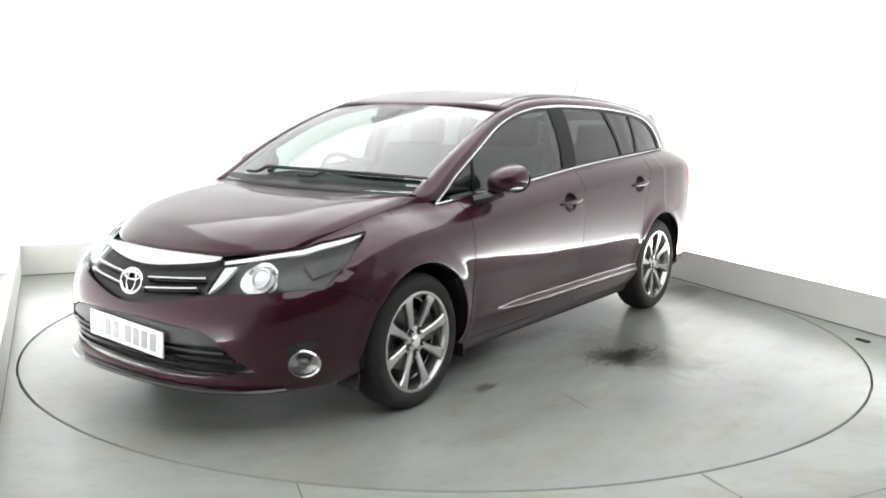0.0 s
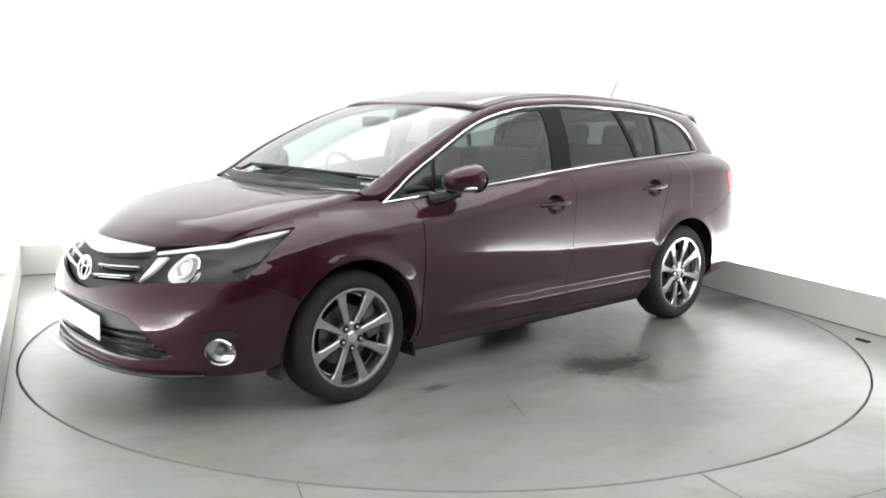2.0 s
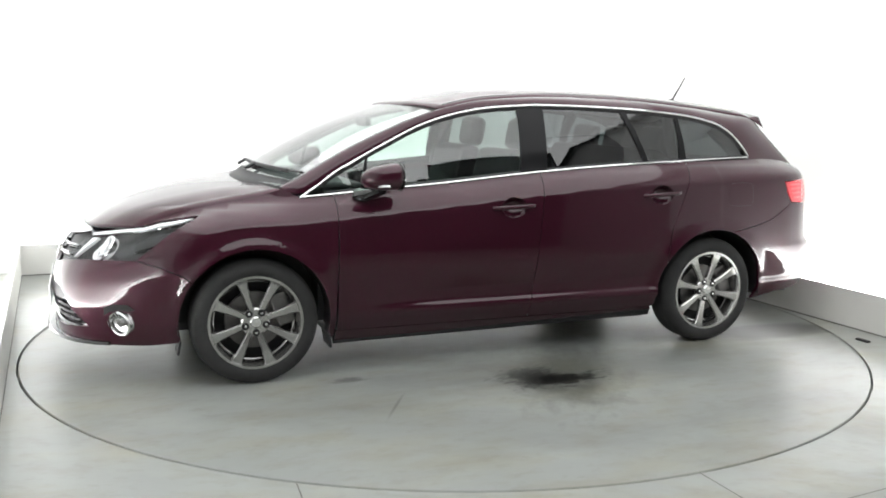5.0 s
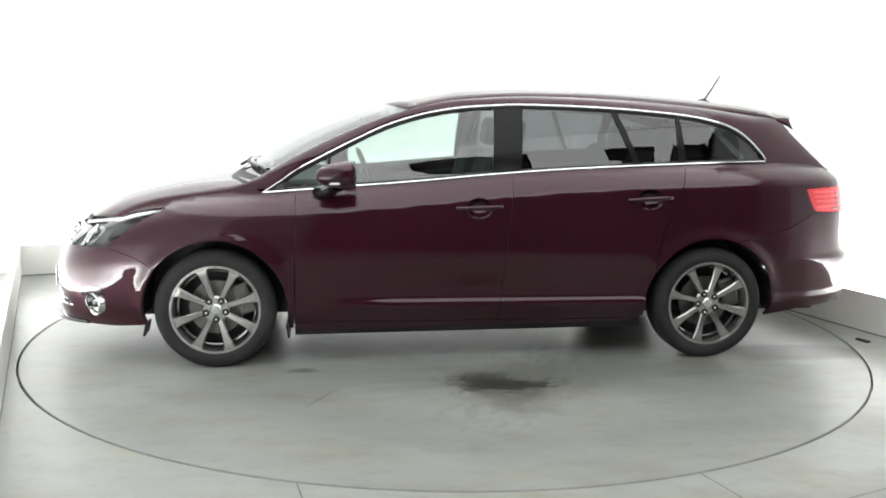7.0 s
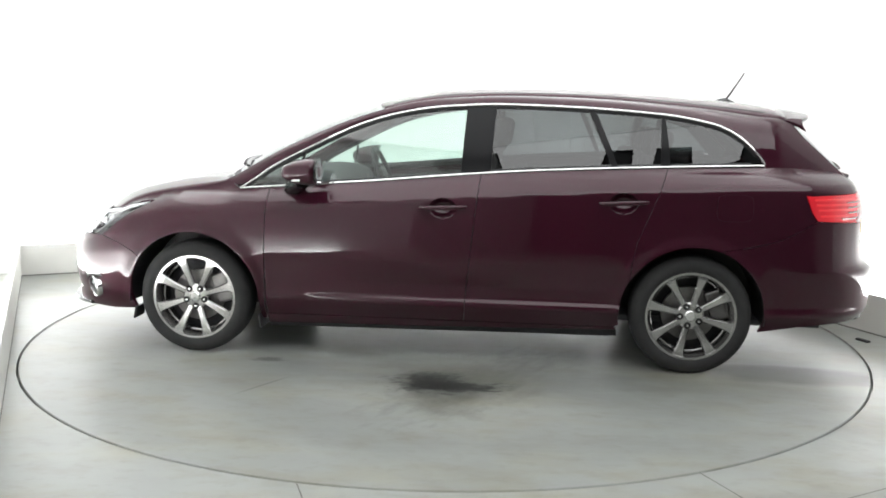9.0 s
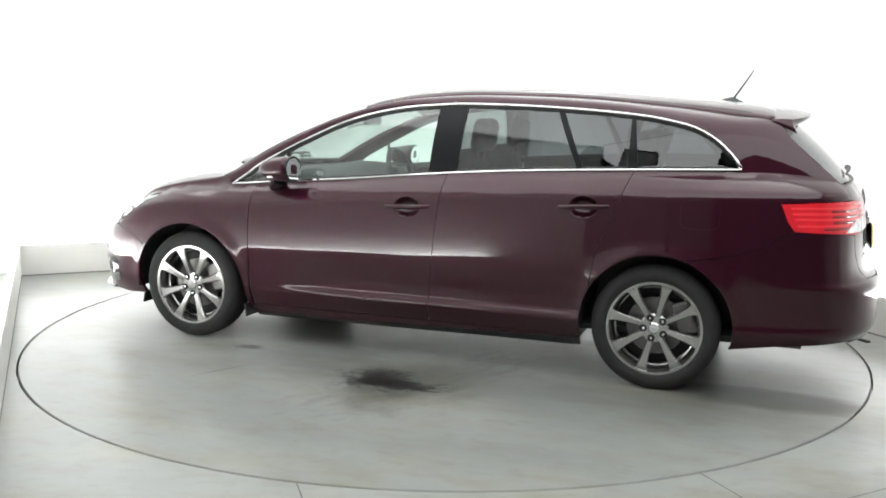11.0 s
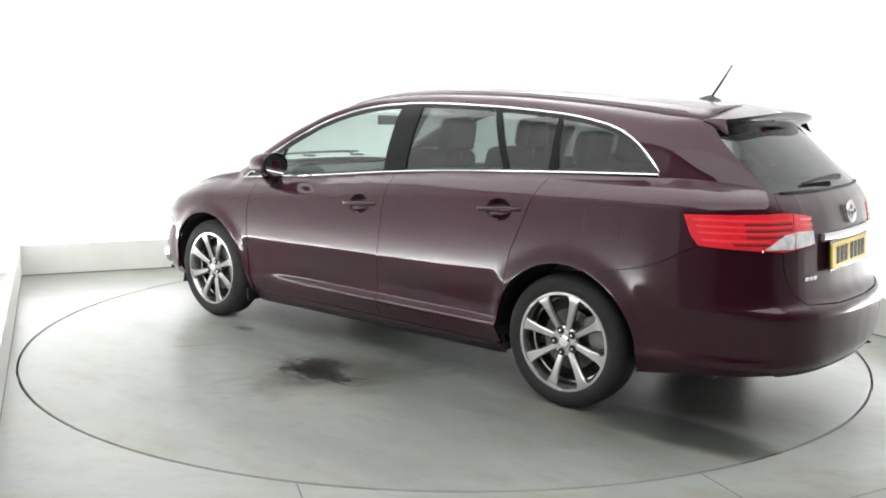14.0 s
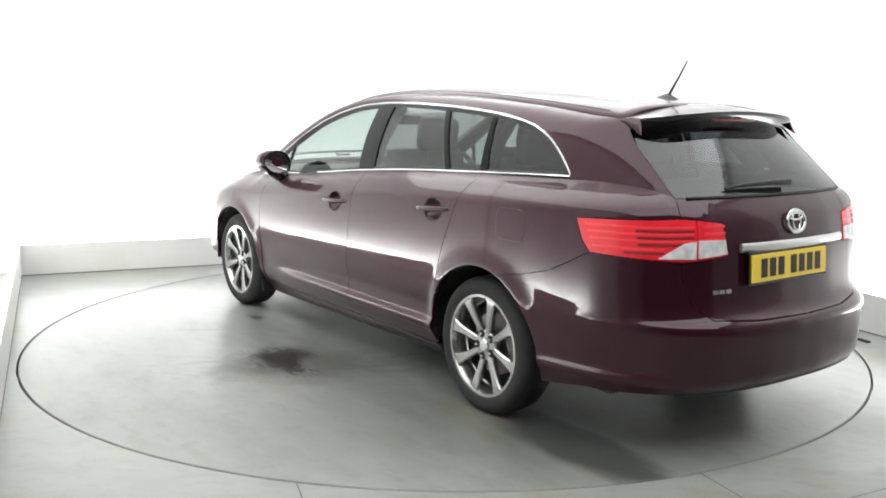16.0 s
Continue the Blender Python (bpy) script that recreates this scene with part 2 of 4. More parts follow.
def put(bm, m):
    bmesh.ops.transform(bm, matrix=m, verts=bm.verts)
    return bm


def soft_box(size, m, r, curve=0.0):
    bm = box_bm(size)
    bmesh.ops.bevel(bm, geom=bm.edges[:], offset=r, segments=3, profile=0.5, affect="EDGES")
    if curve:
        for v in bm.verts:
            v.co.x += curve * (v.co.y / (size[1] / 2)) ** 2
    return put(bm, m)


# ---- the booth ----
def slab(name, x0, x1, y0, y1, z0, z1, material):
    ob = part(name, box_bm((x1 - x0, y1 - y0, z1 - z0), pose((x0 + x1) / 2, (y0 + y1) / 2, (z0 + z1) / 2)), material)
    ob.matrix_world = ROOM
    return tagged(ob, kind="structure")


TABLE_R = 2.473


def floor_plate():
    """The floor, with a round hole for the turntable."""
    bm = bmesh.new()
    n = 128
    inner = [bm.verts.new((math.cos(2 * math.pi * i / n) * (TABLE_R + 0.009), math.sin(2 * math.pi * i / n) * (TABLE_R + 0.009), 0)) for i in range(n)]
    inv = ROOM.inverted()
    outer = []
    for v in inner:
        q = inv @ v.co
        k = 8.5 / max(abs(q.x), abs(q.y))
        outer.append(bm.verts.new(ROOM @ Vector((q.x * k, q.y * k, 0))))
    low = [bm.verts.new(v.co - Vector((0, 0, 0.06))) for v in inner]
    for i in range(n):
        j = (i + 1) % n
        bm.faces.new((outer[i], outer[j], inner[j], inner[i]))
        bm.faces.new((inner[i], inner[j], low[j], low[i]))
    bm.faces.new(low[::-1])
    ob = part("floor", bm, FLOOR)
    return tagged(ob, "grey-green painted concrete floor with scuffs", "floor", kind="structure")


floor_plate()
WX0, WX1, WY1 = X0 - GAP, X1 + GAP, Y1 + GAP
tagged(slab("wall_back", WX0 - 0.1, WX1 + 0.1, WY1, WY1 + 0.1, 0, CEIL, WALL), "brightly lit plain white wall", "wall")
tagged(slab("wall_east", WX1, WX1 + 0.1, YB, WY1, 0, CEIL, WALL), "brightly lit plain white wall", "wall")
tagged(slab("wall_west", WX0 - 0.1, WX0, YB, WY1, 0, CEIL, WALL), "brightly lit plain white wall", "wall")
# unseen hall sides, added; their grey softens the reflected end of the booth
tagged(slab("reflection_wall_east", WX1, WX1 + 0.1, Y0, YB - 0.002, 0, CEIL, HALLGREY), "unseen grey wall added to soften the car's reflections", "wall")
tagged(slab("reflection_wall_west", WX0 - 0.1, WX0, Y0, YB - 0.002, 0, CEIL, HALLGREY), "unseen grey wall added to soften the car's reflections", "wall")
tagged(slab("reflection_wall_front", WX0 - 0.1, WX1 + 0.1, Y0 - 0.1, Y0, 0, CEIL, HALLDARK), "unseen dark wall added to darken the car's reflections", "wall")
tagged(slab("ceiling", WX0 - 0.1, WX1 + 0.1, YB, WY1 + 0.1, CEIL, CEIL + 0.1, CEILING), "plain white ceiling", "ceiling")
# unseen, added dark so the car's side and glass reflect less
tagged(slab("reflection_ceiling", WX0 - 0.1, WX1 + 0.1, Y0 - 0.1, YB - 0.002, CEIL, CEIL + 0.1, HALLDARK), "unseen dark ceiling added to darken the car's reflections", "ceiling")
tagged(slab("skirting_back", X0, X1, Y1, Y1 + 0.02, 0, SKIRT, SKIRTING), "pale grey skirting board below a white wall", "skirting")
tagged(slab("skirting_east", X1, X1 + 0.02, YB, Y1 + 0.02, 0, SKIRT, SKIRTING), "pale grey skirting board below a white wall", "skirting")
tagged(slab("skirting_west", X0 - 0.02, X0, YB, Y1 + 0.02, 0, SKIRT, SKIRTING), "pale grey skirting board below a white wall", "skirting")

for nm, box in (("skirting_joint", (X0, X1, Y1 - 0.003, Y1, 0.0, 0.007)), ("skirting_joint", (X1 - 0.003, X1, YB, Y1 - 0.004, 0.0, 0.007)), ("skirting_joint", (X0, X0 + 0.003, YB, Y1 - 0.004, 0.0, 0.007))):
    tagged(slab(nm, *box, JOINT), "dark gap under the skirting board", "joint")


def turntable():
    ob = part("turntable", lathe([(TABLE_R - 0.012, -0.05), (TABLE_R - 0.002, -0.04), (TABLE_R - 0.002, -0.003), (TABLE_R - 0.005, 0.0)], 160, "Z"), DISC)
    part("edge_ring", lathe([(TABLE_R - 0.014, 0.0), (TABLE_R - 0.014, 0.0012), (TABLE_R - 0.006, 0.0012), (TABLE_R - 0.005, 0.0)], 160, "Z", closed=False), DISC, ob)
    return tagged(ob, "round flush turntable of grey painted metal with oil stains", "turntable")


TABLE = turntable()


# ---- the car: its outer surface ----
# car space: x forward, y to its left, z up; the origin is below the middle of the wheelbase
CAR = new("car")
tagged(CAR, "dark maroon estate car with alloy wheels, parked on the turntable", "car")
SHIFT = Vector((-0.032, -0.047, 0))      # the car stands a little off the turntable's axis
HUBX, HUBZ, TYRE, ARCH = 1.36, 0.316, 0.318, 0.374

belt = pchip([2.3, 1.95, 1.72, 1.4, 1.12, 0.62, 0.31, -0.14, -0.6, -1.2, -1.7, -2.3],
             [0.70, 0.79, 0.86, 0.915, 0.925, 0.965, 0.99, 1.032, 1.065, 1.092, 1.105, 1.11])
belt_y = pchip([2.2, 1.9, 1.64, 1.4, 1.26, 1.1, 0.5, -0.3, -1.0, -1.74, -2.2], [0.68, 0.705, 0.715, 0.715, 0.722, 0.768, 0.786, 0.79, 0.775, 0.715, 0.64])
# the plan of the widest line, from the nose's middle round to the tail's middle
PLAN_F = [(1.4, 0.898), (1.6, 0.892), (1.77, 0.874), (1.915, 0.832), (2.048, 0.758), (2.166, 0.645), (2.243, 0.512), (2.288, 0.37), (2.312, 0.195), (2.319, 0.0), (2.312, -0.195)]
PLAN_R = [(-1.4, 0.898), (-1.62, 0.892), (-1.83, 0.876), (-2.015, 0.838), (-2.175, 0.77), (-2.298, 0.665), (-2.384, 0.508), (-2.427, 0.304), (-2.443, 0.122), (-2.445, 0.0), (-2.443, -0.122)]


def plan_table(points):
    c = spline(points, 400)
    s = np.concatenate([[0], np.cumsum(np.linalg.norm(np.diff(c, axis=0), axis=1))])
    end = s[int(np.argmin(np.abs(c[:, 1])))]
    return c, s, end


CF, SF, ENDF = plan_table(PLAN_F)
CR, SR, ENDR = plan_table(PLAN_R)
UF, UR = 1.4 + ENDF, -1.4 - ENDR          # u at the nose's and tail's middle


def uy(y, rear=False):
    """u of the place on the nose (tail) whose plan has this y."""
    c, s, e = (CR, SR, ENDR) if rear else (CF, SF, ENDF)
    v = float(np.interp(-y, -c[:, 1], s))
    v = min(v, e)
    return -1.4 - v if rear else 1.4 + v


nose_in = pchip([0.15, 0.2, 0.25, 0.3, 0.36, 0.42, 0.48, 0.55, 0.63, 0.70, 0.75, 0.8, 0.9], [0.06, 0.03, 0.012, 0.02, 0.008, 0.0, 0.008, 0.028, 0.07, 0.125, 0.18, 0.25, 0.4])
tail_in = pchip([0.2, 0.28, 0.34, 0.45, 0.53, 0.56, 0.585, 0.63, 0.72, 0.85, 0.95, 1.02, 1.08, 1.12], [0.1, 0.05, 0.01, 0.004, 0.0, 0.008, 0.05, 0.074, 0.088, 0.098, 0.118, 0.155, 0.21, 0.26])


def side_y(x, z):
    """Half width of the side at x and height z (without the plan's curve at the ends)."""
    zb, yb = belt(x), belt_y(x)
    w = min(1, max(0, (0.8 - x) / 0.4)) if x > 0 else min(1, max(0.35, (x + 1.35) / 0.2))
    lo = ((0.12, 0.75), (0.2, 0.812), (0.3, 0.862 + 0.006 * w), (0.334, 0.871 + 0.013 * w), (0.344, 0.872 + 0.010 * w), (0.37, 0.873 - 0.005 * w), (0.42, 0.878 - 0.008 * w), (0.5, 0.887 - 0.002 * w), (0.585, 0.8965), (0.66, 0.8955),
          (zb - 0.13, 0.880), (zb - 0.10, 0.868), (zb - 0.05, 0.38 * yb + 0.62 * 0.862), (zb, yb), (zb + 0.1, yb - 0.022), (zb + 0.2, yb - 0.055), (zb + 0.3, yb - 0.1), (zb + 0.4, yb - 0.16))
    f = min(1, max(0.15, (zb - 0.58) / 0.24))
    ks = [(z0 if z0 <= 0.42 else 0.42 + (z0 - 0.42) * f, y0) for z0, y0 in lo[:10]] + list(lo[10:])
    return PROFILE(ks, z)


def PROFILE(ks, z):
    for i in range(len(ks) - 1):
        if z <= ks[i + 1][0] or i == len(ks) - 2:
            x0, y0 = ks[i]
            x1, y1 = ks[i + 1]
            h = x1 - x0
            d = (y1 - y0) / h

            def slope(j):
                if j <= 0 or j >= len(ks) - 1:
                    return d
                a = (ks[j][1] - ks[j - 1][1]) / (ks[j][0] - ks[j - 1][0])
                b = (ks[j + 1][1] - ks[j][1]) / (ks[j + 1][0] - ks[j][0])
                return 2 * a * b / (a + b) if a * b > 0 else 0.0
            t = min(max((z - x0) / h, 0), 1)
            return (1 + 2 * t) * (1 - t) ** 2 * y0 + t * (1 - t) ** 2 * h * slope(i) + t * t * (3 - 2 * t) * y1 + t * t * (t - 1) * h * slope(i + 1)


def flare(x, z):
    """The swollen lip round the wheel arches."""
    f = 0.0
    for hx in (HUBX, -HUBX):
        r = math.hypot(x - hx, z - HUBZ)
        if z > HUBZ - 0.1:
            f = max(f, 0.016 * math.exp(-((r - ARCH) / 0.045) ** 2) * min(1, (z - HUBZ + 0.1) / 0.2))
    return f


def S(u, z):
    """The outer surface: u is x along the side and runs on round the nose and the tail."""
    if -1.4 <= u <= 1.4:
        return Vector((u, side_y(u, z) + flare(u, z), z))
    front = u > 0
    c, s, e = (CF, SF, ENDF) if front else (CR, SR, ENDR)
    a = abs(u) - 1.4
    p = np.array([np.interp(a, s, c[:, k]) for k in (0, 1)])
    q = np.array([np.interp(min(a + 0.02, s[-1]), s, c[:, k]) for k in (0, 1)]) - np.array([np.interp(max(a - 0.02, 0), s, c[:, k]) for k in (0, 1)])
    q /= np.linalg.norm(q)
    n = np.array([-q[1], q[0]]) if front else np.array([q[1], -q[0]])
    nx2 = n[0] * n[0]
    inset = (0.8985 - side_y(p[0], z)) * (1 - nx2) + (nose_in if front else tail_in)(z) * nx2
    p = p - n * (inset - flare(p[0], z) * (1 - nx2))
    return Vector((p[0], p[1] if a < e - 1e-4 else 0.0, z))


def normal(f, a, b, h=0.004):
    n = (f(a + h, b) - f(a - h, b)).cross(f(a, b + h) - f(a, b - h))
    return n.normalized() if n.length > 1e-12 else Vector((0, 1, 0))


from mathutils.geometry import delaunay_2d_cdt


def dense(outline, step):
    out = []
    for i, (a, b) in enumerate(outline):
        c, d = outline[(i + 1) % len(outline)]
        k = max(1, int(math.ceil(math.hypot(c - a, d - b) / step)))
        out += [(a + (c - a) * j / k, b + (d - b) * j / k) for j in range(k)]
    return out


def shrink(poly, gap):
    """Draws an outline in by gap, so that panels leave a seam."""
    p = np.array(poly)
    area = 0.5 * np.sum(p[:, 0] * np.roll(p[:, 1], -1) - np.roll(p[:, 0], -1) * p[:, 1])
    e = np.roll(p, -1, 0) - p
    nrm = np.stack([-e[:, 1], e[:, 0]], 1) * (1 if area > 0 else -1)
    nrm /= np.linalg.norm(nrm, axis=1)[:, None] + 1e-12
    m = nrm + np.roll(nrm, 1, 0)
    m /= np.maximum(np.sum(m * nrm, 1), 0.35)[:, None] + 1e-12
    return p + m * gap


def inside(p, poly, grow=0.0):
    hit = False
    for i, (a, b) in enumerate(poly):
        c, d = poly[i - 1]
        if grow and math.hypot(p[0] - a, p[1] - b) < grow:
            return True
        if (b > p[1]) != (d > p[1]) and p[0] < (c - a) * (p[1] - b) / (d - b) + a:
            hit = not hit
    return hit


def panel(name, outline, material, parent, label="", f=S, side=1, grid=0.022, gap=0.0017, lip=0.018, off=0.0, keep=None, edge=0.02, both=False, holes=()):
    """A sheet on the surface f inside an outline in (u, z), with a folded edge; keep: u of an edge that joins its mirror twin."""
    poly = dense(outline, edge)
    small = shrink(poly, gap) if gap else np.array(poly)
    if keep is not None:
        for i, (a, b) in enumerate(poly):
            if abs(a - keep) < 1e-6:
                small[i] = (keep, b)
    poly = [tuple(p) for p in small]
    n = len(poly)
    P = np.array(poly)
    lo, hi = P.min(0), P.max(0)
    E0, E1 = P, np.roll(P, -1, 0)
    pts = []
    for a in np.arange(lo[0] + grid / 2, hi[0], grid):
        for b in np.arange(lo[1] + grid / 2, hi[1], grid):
            cross = (E0[:, 1] > b) != (E1[:, 1] > b)
            with np.errstate(divide="ignore", invalid="ignore"):
                xs = (E1[:, 0] - E0[:, 0]) * (b - E0[:, 1]) / (E1[:, 1] - E0[:, 1]) + E0[:, 0]
            if np.count_nonzero(cross & (a < xs)) % 2 == 0:
                continue
            d = E1 - E0
            t = np.clip(((a - E0[:, 0]) * d[:, 0] + (b - E0[:, 1]) * d[:, 1]) / (np.sum(d * d, 1) + 1e-12), 0, 1)
            if np.min(np.hypot(E0[:, 0] + t * d[:, 0] - a, E0[:, 1] + t * d[:, 1] - b)) > grid * 0.45:
                pts.append((float(a), float(b)))
    flat, edges = poly[:], [(i, (i + 1) % n) for i in range(n)]
    rims = [dense(h, 0.012) for h in holes]
    for h in rims:
        k = len(flat)
        flat += h
        edges += [(k + i, k + (i + 1) % len(h)) for i in range(len(h))]
        pts = [p for p in pts if not inside(p, h, 0.006)]
    vs, es, fs, ov, _, _ = delaunay_2d_cdt([Vector(p) for p in flat + pts], edges, [], 1, 1e-6)
    fs = [t for t in fs if not any(inside(sum((vs[i] for i in t), Vector((0, 0))) / len(t), h) for h in rims)]
    out, nor = [], []
    for v in vs:
        w, k = f(v.x, v.y), normal(f, v.x, v.y)
        if k.dot(Vector((w.x * 0.2, w.y, 0.3))) < 0:
            k = -k
        w = w + k * off
        out.append(Vector((w.x, w.y * side, w.z)))
        nor.append(Vector((k.x, k.y * side, k.z)))
    faces = []
    for t in fs:
        a, b, c = (out[i] for i in t[:3])
        faces.append(t if (b - a).cross(c - a).dot(nor[t[0]]) > 0 else t[::-1])
    if lip:
        where = {}
        for i, o in enumerate(ov):
            for k in o:
                if k < n:
                    where[k] = i
        ring = [where.get(i) for i in range(n)]
        base = {}
        for i in ring:
            if i is not None and i not in base:
                base[i] = len(out)
                out += [out[i].copy(), out[i] - nor[i] * lip]
                nor += [Vector((0, 0, 0))] * 2
        for i in range(n):
            a, b = ring[i], ring[(i + 1) % n]
            if a is None or b is None or a == b:
                continue
            if keep is not None and abs(vs[a].x - keep) < 1e-4 and abs(vs[b].x - keep) < 1e-4:
                continue
            faces.append((base[a], base[b], base[b] + 1, base[a] + 1))
    if both:
        k = len(out)
        out += [Vector((v.x, -v.y, v.z)) for v in out]
        nor += [Vector((v.x, -v.y, v.z)) for v in nor]
        faces += [tuple(i + k for i in f)[::-1] for f in faces]
    return mesh_object(name, out, faces, material, parent, label, normals=nor)


def loft(name, rows, material, parent, label="", thick=0.0, along=None, across=None):
    """A smooth sheet through rows of points; all rows have the same count."""
    if along:
        rows = [spline(r, along) for r in rows]
    rows = np.array(rows, float)
    if across:
        rows = np.stack([spline(rows[:, j], across) for j in range(rows.shape[1])], 1)
    a, b = rows.shape[:2]
    verts = [Vector(p) for p in rows.reshape(-1, 3)]
    faces = [(i * b + j, i * b + j + 1, (i + 1) * b + j + 1, (i + 1) * b + j) for i in range(a - 1) for j in range(b - 1)]
    mid = sum(((verts[f[0]] - Vector((0, 0, 0.6))).dot((verts[f[1]] - verts[f[0]]).cross(verts[f[3]] - verts[f[0]])) for f in faces))
    if mid < 0:
        faces = [f[::-1] for f in faces]
    ob = mesh_object(name, verts, faces, material, parent, label)
    if thick:
        md = ob.modifiers.new("thick", "SOLIDIFY")
        md.thickness, md.offset = thick, -1
    return ob


def flip(points, side):
    return [(p[0], p[1] * side, p[2]) for p in points]


def arc(hx, a0, a1, r=ARCH, n=18):
    return [(hx + r * math.cos(radians(a0 + (a1 - a0) * i / n)), HUBZ + r * math.sin(radians(a0 + (a1 - a0) * i / n))) for i in range(n + 1)]


# ---- outlines, in (u, z) ----
HOOD_EDGE = [(1.2, 0.966), (1.28, 0.942), (1.42, 0.916), (1.64, 0.878), (1.85, 0.828), (1.97, 0.79)]
LAMP_BACK = [(1.62, 0.848), (1.76, 0.775), (1.86, 0.70), (1.93, 0.648)]
LAMP_LOW = [(1.93, 0.648), (uy(0.68), 0.635), (uy(0.55), 0.622), (uy(0.42), 0.607)]
LAMP_IN = [(uy(0.42), 0.607), (uy(0.43), 0.67), (uy(0.46), 0.742)]
LAMP_TOP = [(uy(0.46), 0.742), (uy(0.58), 0.757), (uy(0.70), 0.770), (1.97, 0.7865), (1.85, 0.812), (1.72, 0.834), (1.62, 0.848)]
GRILLE_LOW = [(uy(0.42), 0.607), (uy(0.34), 0.592), (uy(0.16), 0.556), (uy(0.08), 0.545), (UF, 0.543)]
FOG_U = uy(0.785)
INTAKE = [(UF, 0.49), (uy(0.2), 0.487), (uy(0.42), 0.475), (uy(0.50), 0.45), (uy(0.57), 0.37), (uy(0.655), 0.305), (uy(0.45), 0.278), (uy(0.2), 0.268), (UF, 0.266)]
FA = arc(HUBX, 0, 180)


def arch_cut(hx, z):
    """Half width of the wheel arch at height z, if it reaches so far."""
    return math.sqrt(max(ARCH ** 2 - (z - HUBZ) ** 2, 0))


FENDER = ([(0.955, 0.2), (0.948, 0.5), (0.94, 0.87), (0.94, 0.933), (1.10, 0.922), (1.15, 0.945), (1.19, 0.968)] + HOOD_EDGE[1:5] + [(1.955, 0.7945), (1.955, 0.7895), (1.85, 0.812), (1.72, 0.834), (1.62, 0.848)] + LAMP_BACK[1:]
          + [(1.80, 0.612), (1.70, 0.565)] + [(x, z) for x, z in arc(HUBX, 36, 180)] + [(HUBX - ARCH, 0.2)])
DOOR_F = [(0.945, 0.235), (0.945, 0.5), (0.94, 0.87), (0.94, 0.935), (0.62, 0.962), (0.31, 0.985), (-0.14, 1.028), (-0.232, 1.037), (-0.205, 0.8), (-0.165, 0.4), (-0.155, 0.235)]
DOOR_R = [(-0.155, 0.235), (-0.165, 0.4), (-0.205, 0.8), (-0.232, 1.037), (-0.6, 1.061), (-1.215, 1.088), (-1.16, 0.95), (-1.06, 0.70), (-1.035, 0.55)] + [
    p for p in arc(-HUBX, 30, -10, ARCH + 0.003, 8)] + [(-0.965, 0.235)]
SILL = [(0.95, 0.172), (0.95, 0.235), (-0.97, 0.235), (-0.978, 0.218), (0.0, 0.19)]
# black strip, deeper to the rear: shade under the sill put into colour
SILL_LOW = [(0.95, 0.15), (0.95, 0.172), (0.0, 0.19), (-0.978, 0.218), (-0.985, 0.175), (0.0, 0.162)]
QUARTER = ([(-1.215, 1.088), (-1.7, 1.098), (-1.9, 1.102), (uy(0.74, True), 1.078), (uy(0.675, True), 1.052), (uy(0.66, True), 0.977), (-2.04, 0.97), (-1.915, 0.965), (-1.95, 0.88), (-1.985, 0.834), (-1.80, 0.737), (-1.65, 0.697)]
           + [p for p in arc(-HUBX, 109, 30, ARCH, 14)] + [(-1.035, 0.55), (-1.06, 0.70), (-1.16, 0.95)])
BUMPER_F = ([(1.728, 0.228), (1.9, 0.216), (uy(0.74), 0.216), (uy(0.5), 0.221), (uy(0.2), 0.226), (UF, 0.228)] + INTAKE[::-1] + GRILLE_LOW[::-1] + LAMP_LOW[::-1][1:]
            + [(1.80, 0.612), (1.70, 0.565)] + arc(HUBX, 36, -11, ARCH, 8))
TAIL_LOW = [(-1.985, 0.834), (uy(0.76, True), 0.822), (uy(0.655, True), 0.812)]
BUMPER_R = ([(-1.65, 0.697), (-1.80, 0.737), (-1.985, 0.834)] + TAIL_LOW[1:] + [(uy(0.64, True), 0.72), (uy(0.6, True), 0.64), (uy(0.52, True), 0.585), (uy(0.3, True), 0.572), (UR, 0.57),
            (UR, 0.30), (uy(0.4, True), 0.297), (uy(0.7, True), 0.288), (-1.95, 0.27), (-1.72, 0.235)] + arc(-HUBX, 192, 109, ARCH, 14))

WINDOW_TOP = [(1.115, 0.925), (1.0, 1.0), (0.94, 1.045), (0.785, 1.128), (0.63, 1.206), (0.476, 1.278), (0.322, 1.331), (0.17, 1.367), (0.016, 1.39), (-0.137, 1.401), (-0.294, 1.408), (-0.604, 1.403),
              (-0.914, 1.389), (-1.227, 1.363), (-1.41, 1.332), (-1.508, 1.303), (-1.606, 1.25), (-1.69, 1.174), (-1.738, 1.115)]
WINDOW_LOW = [(1.115, 0.925), (0.62, 0.965), (0.31, 0.99), (-0.14, 1.032), (-0.6, 1.065), (-1.2, 1.092), (-1.738, 1.107)]
top_at = pchip([p[0] for p in WINDOW_TOP[::-1]], [p[1] for p in WINDOW_TOP[::-1]])
low_at = pchip([p[0] for p in WINDOW_LOW[::-1]], [p[1] for p in WINDOW_LOW[::-1]])


def window(x0, x1, lean0=0.0, lean1=0.0, edge_in=0.012):
    """The outline of a side pane between the belt and the upper trim."""
    n = max(4, int(abs(x1 - x0) / 0.08))
    lows = [(x0 + (x1 - x0) * i / n) for i in range(n + 1)]
    tops = [x0 + lean0 + (x1 + lean1 - x0 - lean0) * i / n for i in range(n + 1)]
    return [(x, low_at(x) + edge_in) for x in lows] + [(x, max(top_at(x) - edge_in, low_at(x) + edge_in + 0.003)) for x in tops[::-1]]


